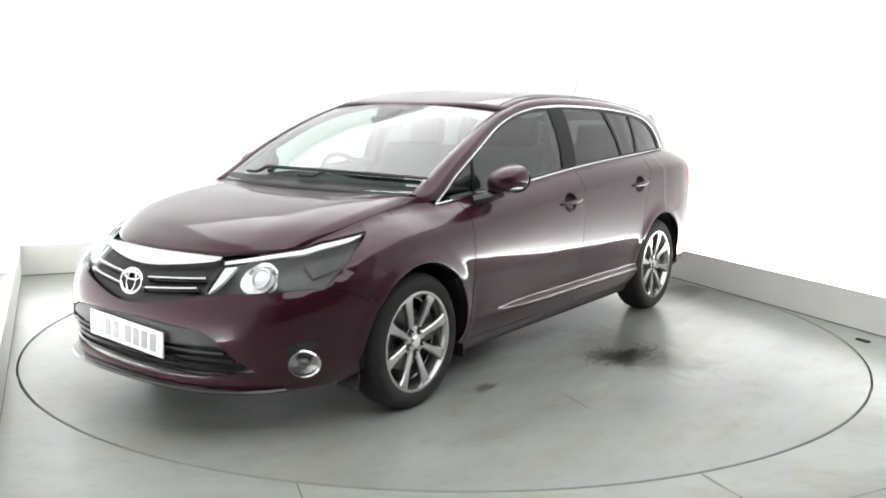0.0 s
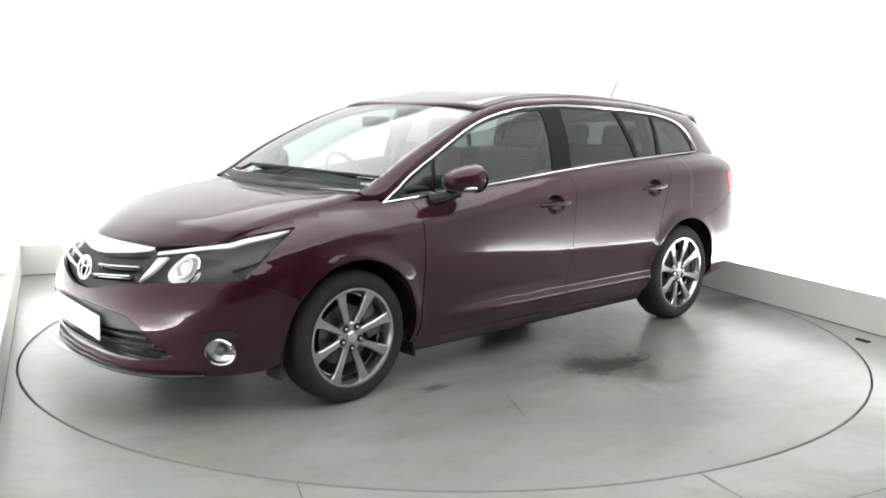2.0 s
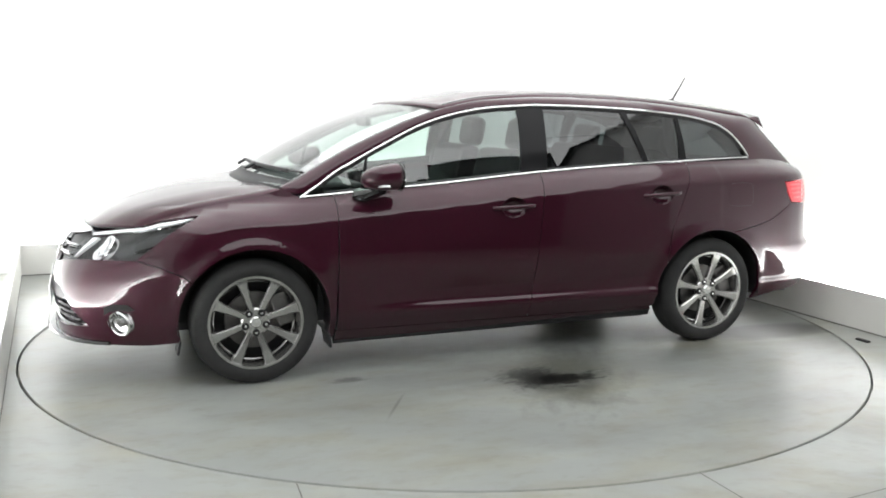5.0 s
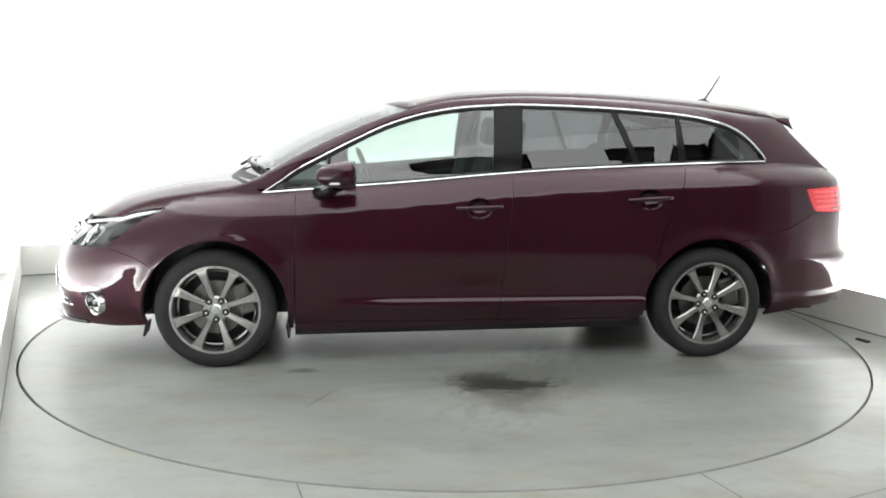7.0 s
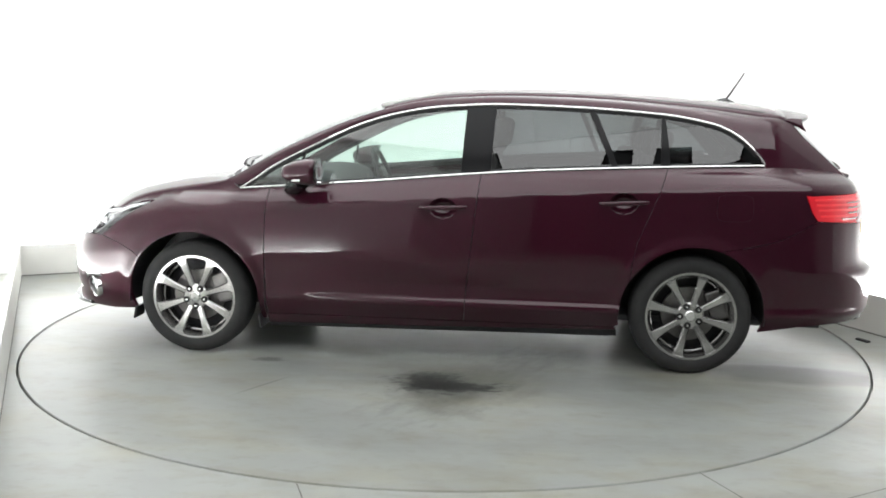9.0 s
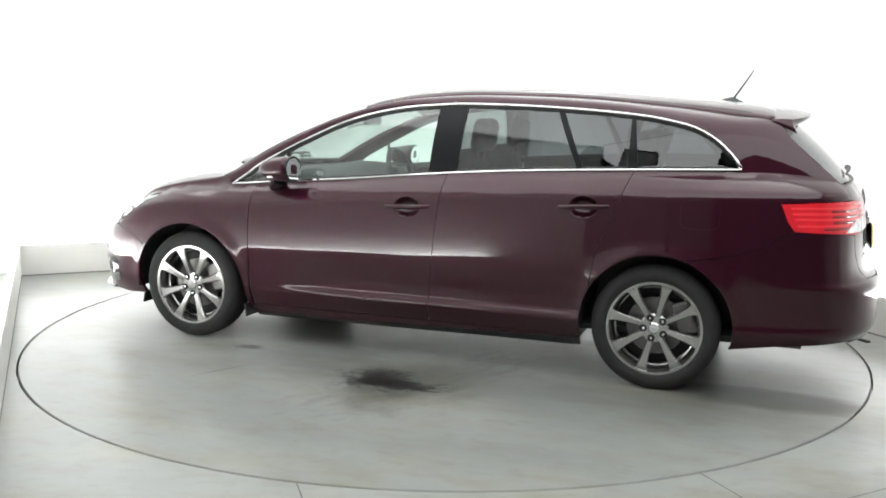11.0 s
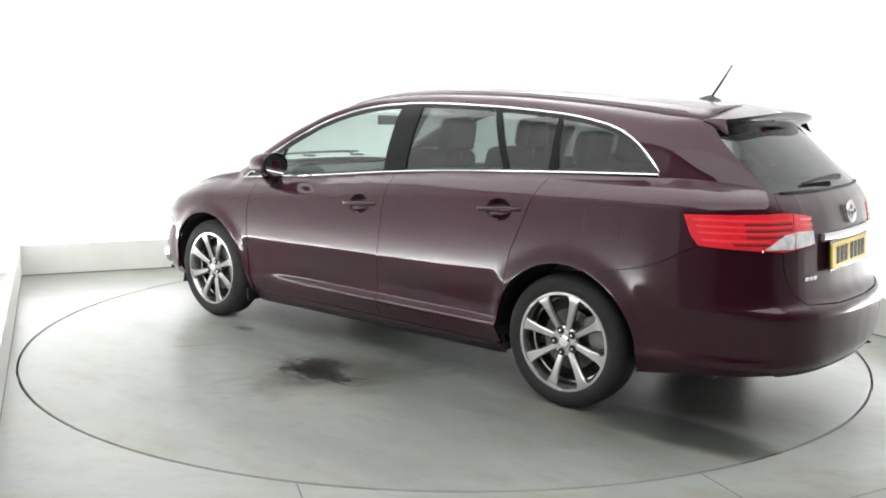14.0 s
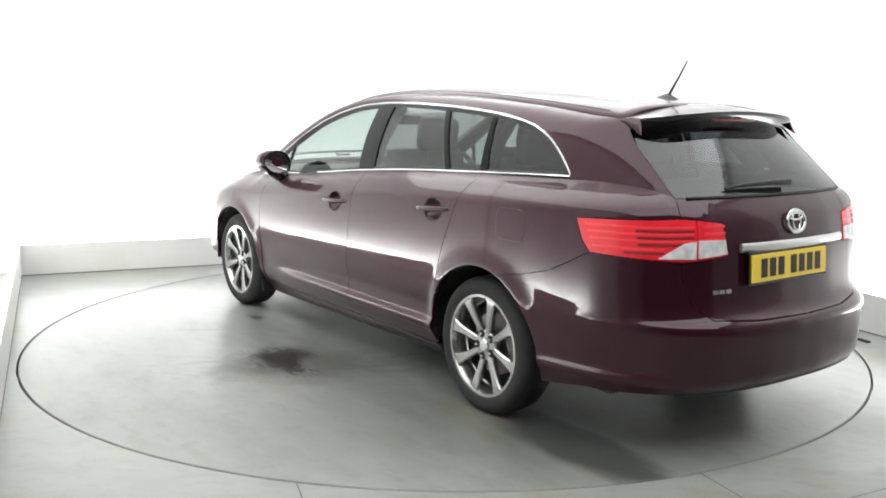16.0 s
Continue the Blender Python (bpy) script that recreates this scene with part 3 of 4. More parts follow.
# ---- roof, pillars and screens as lofts ----
ROOF_C = [(0.46, 1.392), (0.4, 1.412), (0.3, 1.438), (0.15, 1.468), (0.0, 1.494), (-0.3, 1.511), (-0.62, 1.511), (-0.95, 1.499), (-1.3, 1.474), (-1.65, 1.445), (-1.9, 1.412)]
RAIL = [(1.19, 0.715, 0.975), (1.06, 0.713, 1.05), (0.93, 0.706, 1.125), (0.79, 0.694, 1.195), (0.64, 0.679, 1.262), (0.48, 0.661, 1.325), (0.32, 0.641, 1.375), (0.15, 0.622, 1.416), (0.0, 0.609, 1.436), (-0.3, 0.6, 1.455),
        (-0.6, 0.598, 1.454), (-0.95, 0.592, 1.442), (-1.3, 0.58, 1.414), (-1.6, 0.565, 1.382), (-1.86, 0.545, 1.352)]


# ---- body panels ----
def oval(x, z, a, b, n=24):
    return [(x + a * math.cos(2 * math.pi * i / n), z + b * math.sin(2 * math.pi * i / n)) for i in range(n)]


FLAP = [(-1.55 + 0.092 * (abs(math.cos(t)) ** 0.45) * (1 if math.cos(t) > 0 else -1), 0.897 + 0.07 * (abs(math.sin(t)) ** 0.45) * (1 if math.sin(t) > 0 else -1))
        for t in [2 * math.pi * i / 32 for i in range(32)]]


def body():
    for side in (1, -1):
        panel("front_wing", FENDER, PAINT, CAR, side=side)
        panel("front_door", DOOR_F, PAINT, CAR, side=side, holes=[oval(-0.035, 0.857, 0.075, 0.056)])
        panel("rear_door", DOOR_R, PAINT, CAR, side=side, holes=[oval(-0.985, 0.906, 0.075, 0.056)])
        panel("inner_shell", [(0.98, 0.17), (0.98, 0.86), (0.6, 0.93), (-0.14, 1.0), (-1.2, 1.06), (-1.3, 0.9), (-1.0, 0.6), (-0.96, 0.18)], CARD, CAR, side=side, off=-0.058, lip=0, gap=0, grid=0.08)
        panel("sill", SILL, PAINT, CAR, side=side, lip=0.004)
        # the sill's shaded foot, coloured black
        panel("sill_foot_shade", SILL_LOW, BLACK, CAR, "black strip standing in for shade along the sill's foot", side=side, gap=0.001, off=-0.002)
        panel("rear_quarter", QUARTER, PAINT, CAR, side=side, holes=[FLAP] if side > 0 else [])
    panel("front_bumper", BUMPER_F, PAINT, CAR, both=True, keep=UF, holes=[oval(FOG_U, 0.335, 0.066, 0.058)])
    panel("rear_bumper", BUMPER_R, PAINT, CAR, both=True, keep=UR)
    panel("tailgate", TAILGATE, PAINT, CAR, both=True, keep=UR)


TAILGATE = [(UR, 1.052), (uy(0.4, True), 1.052), (uy(0.6, True), 1.052), (uy(0.674, True), 1.05), (uy(0.659, True), 0.977), (uy(0.455, True), 0.957), (uy(0.43, True), 0.83), (uy(0.655, True), 0.812),
            (uy(0.64, True), 0.72), (uy(0.6, True), 0.64), (uy(0.52, True), 0.585), (uy(0.3, True), 0.572), (UR, 0.57)]
TAIL_EDGE = [(-1.86, 0.54, 1.345), (-1.95, 0.565, 1.255)]
TAIL_EDGE += [tuple(Vector(TAIL_EDGE[1]).lerp(S(uy(0.675, True), 1.052), k)) for k in (0.5, 1.0)]


def hood():
    centre = spline([(1.31, 0.969), (1.44, 0.963), (1.6, 0.947), (1.8, 0.907), (1.965, 0.857), (2.085, 0.793), (2.139, 0.752)], 15)
    edge = spline(HOOD_EDGE, 15)
    rows = []
    for i in range(15):
        (xc, zc), (xe, ze) = centre[i], edge[i]
        e = S(xe, ze)
        e.y -= 0.004
        row = []
        for j in range(-10, 11):
            t = j / 10
            k = abs(t)
            crease = 0.006 * math.exp(-((k - 0.72) / 0.1) ** 2)
            row.append((xc - (xc - e.x) * k ** 2.6, e.y * t, zc - (zc - e.z) * (0.36 * k ** 2 + 0.64 * k ** 6) + crease))
        rows.append(row)
    loft("bonnet", rows, PAINT, CAR, thick=0.015, across=40)


def windscreen_row(k, inset=0.0):
    e = spline(RAIL[:7], 21)[int(round(k * 20))]
    c = (1.315 - (1.315 - 0.435) * k, 0.985 + (1.4 - 0.985) * k + 0.043 * math.sin(math.pi * k))
    row = []
    for j in range(-10, 11):
        t = j / 10
        a = abs(t) ** 2.2
        b = a * (1 - k) + (0.42 * t ** 2 + 0.58 * t ** 6) * k
        row.append((c[0] + (e[0] - 0.01 - c[0]) * a, (e[1] - 0.028 - inset) * t, c[1] + (e[2] - c[1]) * b))
    return row


def greenhouse():
    screen = loft("windscreen", [windscreen_row(k / 20) for k in range(21)], SCREEN, CAR, "large clear windscreen")
    screen.visible_shadow = False
    # black border of the screen, painted band inside the glass
    rows = [[(x - 0.012, y, z - 0.012) for x, y, z in windscreen_row(i / 20)] for i in (0, 1)]
    loft("screen_band", rows, GLOSSBLACK, CAR)
    rail = spline(RAIL, 60)
    rz = pchip(rail[::-1, 0], rail[::-1, 2])
    ry = pchip(rail[::-1, 0], rail[::-1, 1])
    # roof
    rc = pchip([p[0] for p in ROOF_C[::-1]], [p[1] for p in ROOF_C[::-1]])
    rows = []
    for i in range(40):
        k = i / 39
        row = []
        for j in range(-12, 13):
            t = j / 12
            a = abs(t)
            x = (0.43 - 0.115 * a ** 2.2) * (1 - k) + (-1.86) * k
            xe = x
            row.append((x, (ry(xe) - 0.004) * t, rc(x) + (rz(xe) - rc(x)) * (0.42 * a ** 2 + 0.58 * a ** 6)))
        rows.append(row)
    loft("roof", rows, PAINT, CAR, thick=0.012)
    for j in (1, 23):
        part("roof_moulding", tube([(r[j][0], r[j][1], r[j][2] - 0.003) for r in rows[1:38]], 0.006, 6), BLACK, CAR, "black roof moulding", smooth=True)
    for side in (1, -1):
        # body-coloured frame above the side windows, from the windscreen's foot to the rear pillar
        n = 46
        xs = [1.2 - (1.2 + 1.43) * i / (n - 1) for i in range(n)]
        rows = []
        for x in xs:
            xt = min(x, 1.10)
            lo = S(xt, top_at(xt) + 0.004)
            if x > 1.10:
                lo = S(x, 0.93 + 0.32 * (min(x, 1.2) - 1.10))
            hi = Vector((x, ry(x), rz(x)))
            row = []
            for j in range(9):
                t = j / 8
                p = lo.lerp(hi, t)
                bulge = 0.014 * math.sin(math.pi * t) * min(1.0, (hi - lo).length / 0.1)
                p = p + Vector((0, 0.75, 0.65)) * bulge
                row.append((p.x, p.y * side, p.z))
            inner = hi + Vector((0.0, -0.034, 0.002 if x > 0.3 else -0.012))
            row.append((inner.x, inner.y * side, inner.z))
            row.append((inner.x, inner.y * side, inner.z - 0.03))
            rows.append(row)
        last_row = rows[-1][:9]
        loft("roof_side_frame", rows, PAINT, CAR)
        # rear pillar
        inner = [S(x, z) for x, z in ((-1.43, 1.332), (-1.508, 1.307), (-1.606, 1.254), (-1.69, 1.178), (-1.742, 1.10))]
        outer = TAIL_EDGE
        A = spline([tuple(p) for p in inner], 24)
        B = spline([(-1.45, 0.56, 1.397), (-1.7, 0.55, 1.367)] + list(outer), 24)
        foot = spline([tuple(S(u, z) + Vector((-0.0008, 0.0014, 0))) for u, z in ((-1.742, 1.096), (-1.9, 1.097), (uy(0.74, True), 1.073), (uy(0.675, True), 1.048))], 9)
        rows = []
        for i in range(24):
            row = []
            k = i / 23
            for j in range(9):
                t = j / 8
                p = A[i] * (1 - t) + B[i] * t
                w = 0.02 * math.sin(math.pi * t) * (1 - k ** 3)
                p = p + (foot[j] - (A[23] * (1 - t) + B[23] * t)) * k ** 2
                q = last_row[j]
                p = p + (np.array((q[0], q[1] * side, q[2])) - (A[0] * (1 - t) + B[0] * t)) * (1 - k) ** 4
                w *= 1 - (1 - k) ** 4
                row.append((p[0] - w * 0.3, (p[1] + w * 0.8) * side, p[2] + w * 0.5))
            rows.append(row)
        loft("rear_pillar", rows, PAINT, CAR)
        # side panes
        for nm, poly, m, lb in (("quarterlight", window(1.085, 0.80, 0, -0.04), GLASS, ""), ("front_side_window", window(0.78, -0.13, -0.035, -0.02), GLASS, "clear side window"),
                                ("rear_side_window", window(-0.27, -0.93, -0.02, 0.13), PRIVACY, "dark tinted side window"),
                                ("fixed_side_window", window(-0.955, -1.185, 0.13, 0.0), PRIVACY, "dark tinted side window"), ("rear_quarter_window", window(-1.225, -1.722, 0.03, 0.0), PRIVACY, "dark tinted side window")):
            w = panel(nm, poly, m, CAR, lb, side=side, gap=0, lip=0, off=-0.012, grid=0.08, edge=0.05)
            w.visible_shadow = False
        # dark door-frame posts between the panes
        for x0, x1, l0, l1 in ((0.80, 0.78, -0.04, -0.035), (-0.12, -0.28, -0.02, -0.02), (-0.925, -0.96, 0.13, 0.13), (-1.18, -1.23, 0.0, 0.03)):
            panel("window_post", window(x0, x1, l0, l1, 0.004), POST, CAR, side=side, gap=0, lip=0.02, off=-0.006, grid=0.05, edge=0.05)
        # bright trim round the windows
        pts = []
        for x, z in WINDOW_TOP:
            p = S(x, z)
            pts.append((p.x, p.y + 0.002, p.z))
        pts = spline(pts, 70)
        part("window_trim", tube([(p[0], p[1] * side, p[2]) for p in pts], 0.0065, 6), CHROME, CAR, "chrome window trim", smooth=True)
        pts = spline([tuple(S(x, z + 0.002) + Vector((0, 0.002, 0))) for x, z in WINDOW_LOW], 60)
        part("belt_trim", tube([(p[0], p[1] * side, p[2]) for p in pts], 0.006, 6), CHROME, CAR, "chrome belt trim", smooth=True)
        # black lining inside the window frame
        pts = spline([tuple(S(x, z - 0.014) + Vector((0, -0.012, 0))) for x, z in WINDOW_TOP[1:-1]], 60)
        part("window_seal", tube([(p[0], p[1] * side, p[2]) for p in pts], 0.014, 6, flat=0.5), BLACK, CAR, smooth=True)
    # rear screen
    rows = []
    for k in range(17):
        e = spline(TAIL_EDGE, 17)[k]
        t0 = k / 16
        c = (-1.94 - 0.315 * t0 - 0.012 * math.sin(math.pi * t0), 1.365 - (1.365 - 1.052) * t0)
        row = []
        for j in range(-10, 11):
            t = j / 10
            a = abs(t) ** 2.4
            row.append((c[0] + (e[0] - c[0]) * a, (e[1] + 0.0) * t, c[1] + (e[2] - c[1]) * a))
        rows.append(row)
    g = loft("rear_screen", rows, PRIVACY, CAR, "dark tinted rear screen")
    g.visible_shadow = False


def tail_spoiler():
    rows = []
    for i in range(9):
        k = i / 8
        row = []
        for j in range(-12, 13):
            t = j / 12
            a = abs(t)
            edge = max(0.0, 1 - (a ** 6))
            x = -1.84 - (0.20 * k) * (0.75 + 0.25 * edge) + 0.05 * a ** 3 * k
            z = 1.422 - 0.032 * k - (0.07 - 0.035 * k) * a ** 2 + 0.004 * math.sin(math.pi * k)
            row.append((x, (0.545 - 0.02 * k) * t, z))
        rows.append(row)
    part_top = loft("tail_spoiler", rows, PAINT, CAR, "body-coloured roof spoiler")
    for side in (1, -1):
        top = [rows[i][24 if side > 0 else 0] for i in range(9)]
        low = [tuple(Vector((-1.855, 0.542 * side, 1.343)).lerp(Vector((-1.965, 0.548 * side, 1.285)), min(1, i / 6))) if i <= 6 else tuple(Vector((-1.965, 0.548 * side, 1.285)).lerp(Vector(top[8]) - Vector((0, 0, 0.018)), (i - 6) / 2)) for i in range(9)]
        mid = [tuple((Vector(a) + Vector(b)) / 2 + Vector((0, 0.008 * side, 0))) for a, b in zip(top, low)]
        loft("spoiler_end", [top, mid, low], PAINT, CAR, across=7)
    under = []
    last = rows[-1]
    for f, dx, dz in ((0, 0, 0), (0.15, -0.002, -0.014), (1, 0.07, -0.06), (1, 0.085, -0.085)):
        under.append([(x + dx, y * (1 - 0.02 * f), z + dz) for x, y, z in last])
    part("high_brake_lamp", soft_box((0.016, 0.3, 0.016), pose(-2.005, 0, 1.352, 0, 40, 0), 0.005), REDDARK, CAR, "dark red high brake lamp", smooth=True)
    loft("spoiler_underside", under, GLOSSBLACK, CAR, "gloss black spoiler underside")


def wheels():
    def wheel(x, y, turn, nuts):
        w = new("wheel")
        w.parent = CAR
        w.matrix_basis = pose(x, 0.0, HUBZ) @ (pose(0, 0.0, 0, 0, 0, 0) if y > 0 else pose(0, 0, 0, 0, 0, 180))
        prof = [(0.228, 0.852), (0.232, 0.862), (0.245, 0.872), (0.27, 0.878), (0.292, 0.872), (0.308, 0.858), (0.3165, 0.838), (0.318, 0.82), (0.318, 0.735), (0.315, 0.715), (0.30, 0.69), (0.26, 0.675), (0.228, 0.68)]
        tyre = part("tyre", lathe(prof, 72, closed=False), RUBBER, w, smooth=True)
        bm = lathe([(0.237, 0.862), (0.237, 0.870), (0.224, 0.870), (0.216, 0.855), (0.208, 0.83), (0.205, 0.70), (0.228, 0.685)], 72, closed=False)
        rim = part("rim", bm, ALLOY, w, "silver alloy rim", smooth=True)
        n = 8
        for i in range(n):
            bm = bmesh.new()
            sec = []
            for r, wd, yy, th in ((0.045, 0.034, 0.848, 0.035), (0.08, 0.033, 0.853, 0.032), (0.14, 0.037, 0.861, 0.028), (0.19, 0.047, 0.866, 0.026), (0.212, 0.06, 0.867, 0.028), (0.224, 0.086, 0.866, 0.03)):
                h = wd / 2
                sec.append([bm.verts.new(p) for p in ((-h, yy - th, r), (-h, yy - 0.007, r), (-h + 0.006, yy, r), (h - 0.006, yy, r), (h, yy - 0.007, r), (h, yy - th, r))])
            for a, b in zip(sec, sec[1:]):
                for k in range(6):
                    bm.faces.new((a[k], a[(k + 1) % 6], b[(k + 1) % 6], b[k]))
            bm.faces.new(sec[0])
            bm.faces.new(sec[-1][::-1])
            bmesh.ops.rotate(bm, verts=bm.verts, matrix=Matrix.Rotation(radians(turn + 360 / n * i), 3, "Y"))
            part("spoke", bm, ALLOY, w, smooth=True)
        part("hub", lathe([(0.001, 0.852), (0.064, 0.850), (0.072, 0.843), (0.076, 0.82)], 32, closed=False), ALLOY, w, smooth=True)
        part("hub_cap", lathe([(0.001, 0.862), (0.024, 0.861), (0.029, 0.856), (0.030, 0.845)], 24, closed=False), CHROME, w, smooth=True)
        for i in range(5):
            a = radians(nuts + 72 * i)
            at = (0.054 * math.cos(a), 0, 0.054 * math.sin(a))
            bm = lathe([(0.001, 0.8525), (0.0165, 0.8535), (0.0185, 0.8515), (0.0185, 0.845)], 16, closed=False)
            bmesh.ops.translate(bm, verts=bm.verts, vec=at)
            pocket = part("nut_pocket", bm, DARKALLOY, w)
            bm = lathe([(0.001, 0.862), (0.0055, 0.8615), (0.0085, 0.858), (0.0085, 0.852)], 6, closed=False)
            bmesh.ops.translate(bm, verts=bm.verts, vec=at)
            part("wheel_nut", bm, CHROME, pocket)
        # caliper behind the spokes, and ribs of the barrel
        bm = box_bm((0.09, 0.05, 0.17), pose(-0.14, 0.79, 0.05, 0, 20, 0))
        part("brake_caliper", bm, STEEL, w, bevel=0.012)
        part("barrel_rib", lathe([(0.2045, 0.80), (0.198, 0.797), (0.198, 0.789), (0.2045, 0.786)], 48, closed=False), ALLOY, w, smooth=True)
        part("brake_disc", lathe([(0.06, 0.79), (0.145, 0.79), (0.145, 0.77), (0.06, 0.77)], 40), STEEL, w, smooth=True)
        # dark disc closing the barrel; its colour gives the shade between the spokes
        part("barrel_shade", lathe([(0.001, 0.74), (0.203, 0.735), (0.204, 0.72)], 40, closed=False), DARKALLOY, w)
        return w
    wheel(HUBX, 1, 18, -92)
    wheel(-HUBX, 1, 31, -77)
    wheel(HUBX, -1, 5, -60)
    wheel(-HUBX, -1, 30, -40)


def arches():
    """Dark liners inside the wheel arches and the underside."""
    for hx in (HUBX, -HUBX):
        for side in (1, -1):
            bm = bmesh.new()
            rows = []
            for y in (0.868, 0.55):
                rows.append([bm.verts.new((x, y * side, z)) for x, z in arc(hx, -6, 186, ARCH + 0.004, 26)])
            for i in range(26):
                bm.faces.new((rows[0][i], rows[0][i + 1], rows[1][i + 1], rows[1][i]))
            bm.faces.new(rows[1])
            part("wheel_arch_liner", bm, BLACK, CAR)
    part("underbody", box_bm((3.5, 1.1, 0.05), pose(0.05, 0, 0.25)), BLACK, CAR, bevel=0.01)
    part("underbody", box_bm((1.9, 1.58, 0.06), pose(0.0, 0, 0.2)), BLACK, CAR, bevel=0.01)


body()
hood()
greenhouse()
tail_spoiler()
wheels()
arches()


# ---- lamps, grille, trim ----
def on(u, z, off=0.0, side=1):
    p = S(u, z) + normal_out(u, z) * off
    return Vector((p.x, p.y * side, p.z))


def normal_out(u, z):
    n = normal(S, u, z)
    p = S(u, z)
    return n if n.dot(Vector((p.x * 0.2, p.y, 0.3))) > 0 else -n


def facing(p, n, roll=0):
    """A pose at p whose y axis looks along n."""
    n = Vector(n).normalized()
    x = n.cross(Vector((0, 0, 1)))
    x = x.normalized() if x.length > 1e-6 else Vector((1, 0, 0))
    m = Matrix((x, n, x.cross(n))).transposed().to_4x4()
    return Matrix.Translation(p) @ m


def ring_bm(a, b, tube_r, m, n=40, k=8, depth=0.6):
    """An oval ring in the x-z plane of m."""
    bm = bmesh.new()
    rows = []
    for i in range(n):
        t = 2 * math.pi * i / n
        c = Vector((a * math.cos(t), 0, b * math.sin(t)))
        d = Vector((math.cos(t) / a, 0, math.sin(t) / b)).normalized()
        rows.append([bm.verts.new(m @ (c + d * (tube_r * math.cos(2 * math.pi * j / k)) + Vector((0, tube_r * depth * math.sin(2 * math.pi * j / k), 0)))) for j in range(k)])
    for i in range(n):
        for j in range(k):
            bm.faces.new((rows[i][j], rows[i][(j + 1) % k], rows[(i + 1) % n][(j + 1) % k], rows[(i + 1) % n][j]))
    return bm


def emblem(p, n, a, b, label):
    m = facing(p, n)
    base = part("emblem", ring_bm(a, b, 0.0068, m), CHROME, CAR, label, smooth=True)
    part("emblem_oval", ring_bm(a * 0.42, b * 0.9, 0.005, m), CHROME, base, smooth=True)
    part("emblem_oval", ring_bm(a * 0.72, b * 0.3, 0.0048, m @ pose(0, 0, b * 0.42)), CHROME, base, smooth=True)


def front_lamps():
    outline = LAMP_LOW + LAMP_IN[1:] + LAMP_TOP[1:] + LAMP_BACK[1:-1]
    for side in (1, -1):
        lamp_body = panel("headlamp", outline, HOUSING, CAR, "clear headlamp with chrome reflectors", side=side, off=-0.05, lip=0, gap=0.0)
        cover = panel("lamp_cover", outline, LENS, lamp_body, side=side, lip=0.03, gap=0.002)
        cover.visible_shadow = False
        panel("top_strip", [(uy(0.47), 0.729), (uy(0.47), 0.739), (uy(0.58), 0.753), (uy(0.70), 0.766), (1.97, 0.7825), (1.85, 0.808), (1.72, 0.830), (1.65, 0.840), (1.72, 0.822), (1.85, 0.796), (1.97, 0.770),
                           (uy(0.70), 0.753), (uy(0.58), 0.741)], CLEARLENS, lamp_body, "bright chrome strip", side=side, off=-0.006, lip=0.008, gap=0, grid=0.05)
        panel("inner_bezel", [(uy(0.44), 0.622), (uy(0.49), 0.665), (uy(0.535), 0.728), (uy(0.475), 0.722)], CLEARLENS, lamp_body, side=side, off=-0.018, lip=0.015, gap=0)
        panel("side_reflector", [(1.97, 0.70), (1.99, 0.75), (1.86, 0.775), (1.78, 0.79), (1.84, 0.735)], DARKALLOY, lamp_body, side=side, off=-0.03, lip=0.015, gap=0)
        c = on(uy(0.665), 0.698, -0.03)
        n = (normal_out(uy(0.665), 0.698) + Vector((0.8, 0, 0))).normalized()
        c.y *= side
        n.y *= side
        m = facing(c, n)
        part("reflector", put(lathe([(0.075, 0.0), (0.072, 0.008), (0.06, 0.0), (0.052, -0.03)], 32, closed=False), m), CHROME, lamp_body, smooth=True)
        part("projector_ring", put(lathe([(0.047, 0.005), (0.047, 0.014), (0.038, 0.016), (0.036, 0.0)], 32, closed=False), m), CHROME, lamp_body, smooth=True)
        part("projector_lens", put(lathe([(0.036, 0.002), (0.033, 0.011), (0.024, 0.018), (0.012, 0.022), (0.001, 0.023)], 28, closed=False), m), CLEARLENS, lamp_body, smooth=True)
        panel("outer_bowl", oval(uy(0.645), 0.692, 0.1, 0.05), REVERSE, lamp_body, side=side, off=-0.042, lip=0.006, gap=0)
        # fog lamp
        u = FOG_U
        c, n = on(u, 0.335, -0.004, side), normal_out(u, 0.335)
        n = Vector((n.x + 0.5, n.y * side, n.z))
        m = facing(c, n) @ Matrix.Diagonal((1.12, 1, 0.95, 1))
        fog = part("fog_lamp", put(lathe([(0.066, -0.02), (0.066, 0.006), (0.061, 0.012), (0.055, 0.008), (0.053, -0.012)], 36, closed=False), m), CHROME, CAR, "round fog lamp in a chrome ring", smooth=True)
        part("fog_bowl", put(lathe([(0.053, -0.012), (0.035, -0.022), (0.001, -0.026)], 28, closed=False), m), ALLOY, fog, smooth=True)
        part("fog_bulb", put(lathe([(0.02, -0.02), (0.02, 0.0), (0.012, 0.008), (0.001, 0.009)], 20, closed=False), m), STEEL, fog, smooth=True)
        g = part("fog_cover", put(lathe([(0.053, 0.004), (0.03, 0.011), (0.001, 0.013)], 28, closed=False), m), LENS, fog, smooth=True)
        g.visible_shadow = False
        # black sheet on the bumper, standing in for a shaded recess
        panel("fog_recess_shade", [(FOG_U + 0.082, 0.372), (FOG_U + 0.078, 0.412), (FOG_U + 0.03, 0.43), (FOG_U - 0.05, 0.432), (FOG_U - 0.086, 0.405), (FOG_U - 0.05, 0.394), (FOG_U, 0.402), (FOG_U + 0.05, 0.392)], GLOSSBLACK, CAR, side=side, off=0.002, lip=0.003, gap=0)


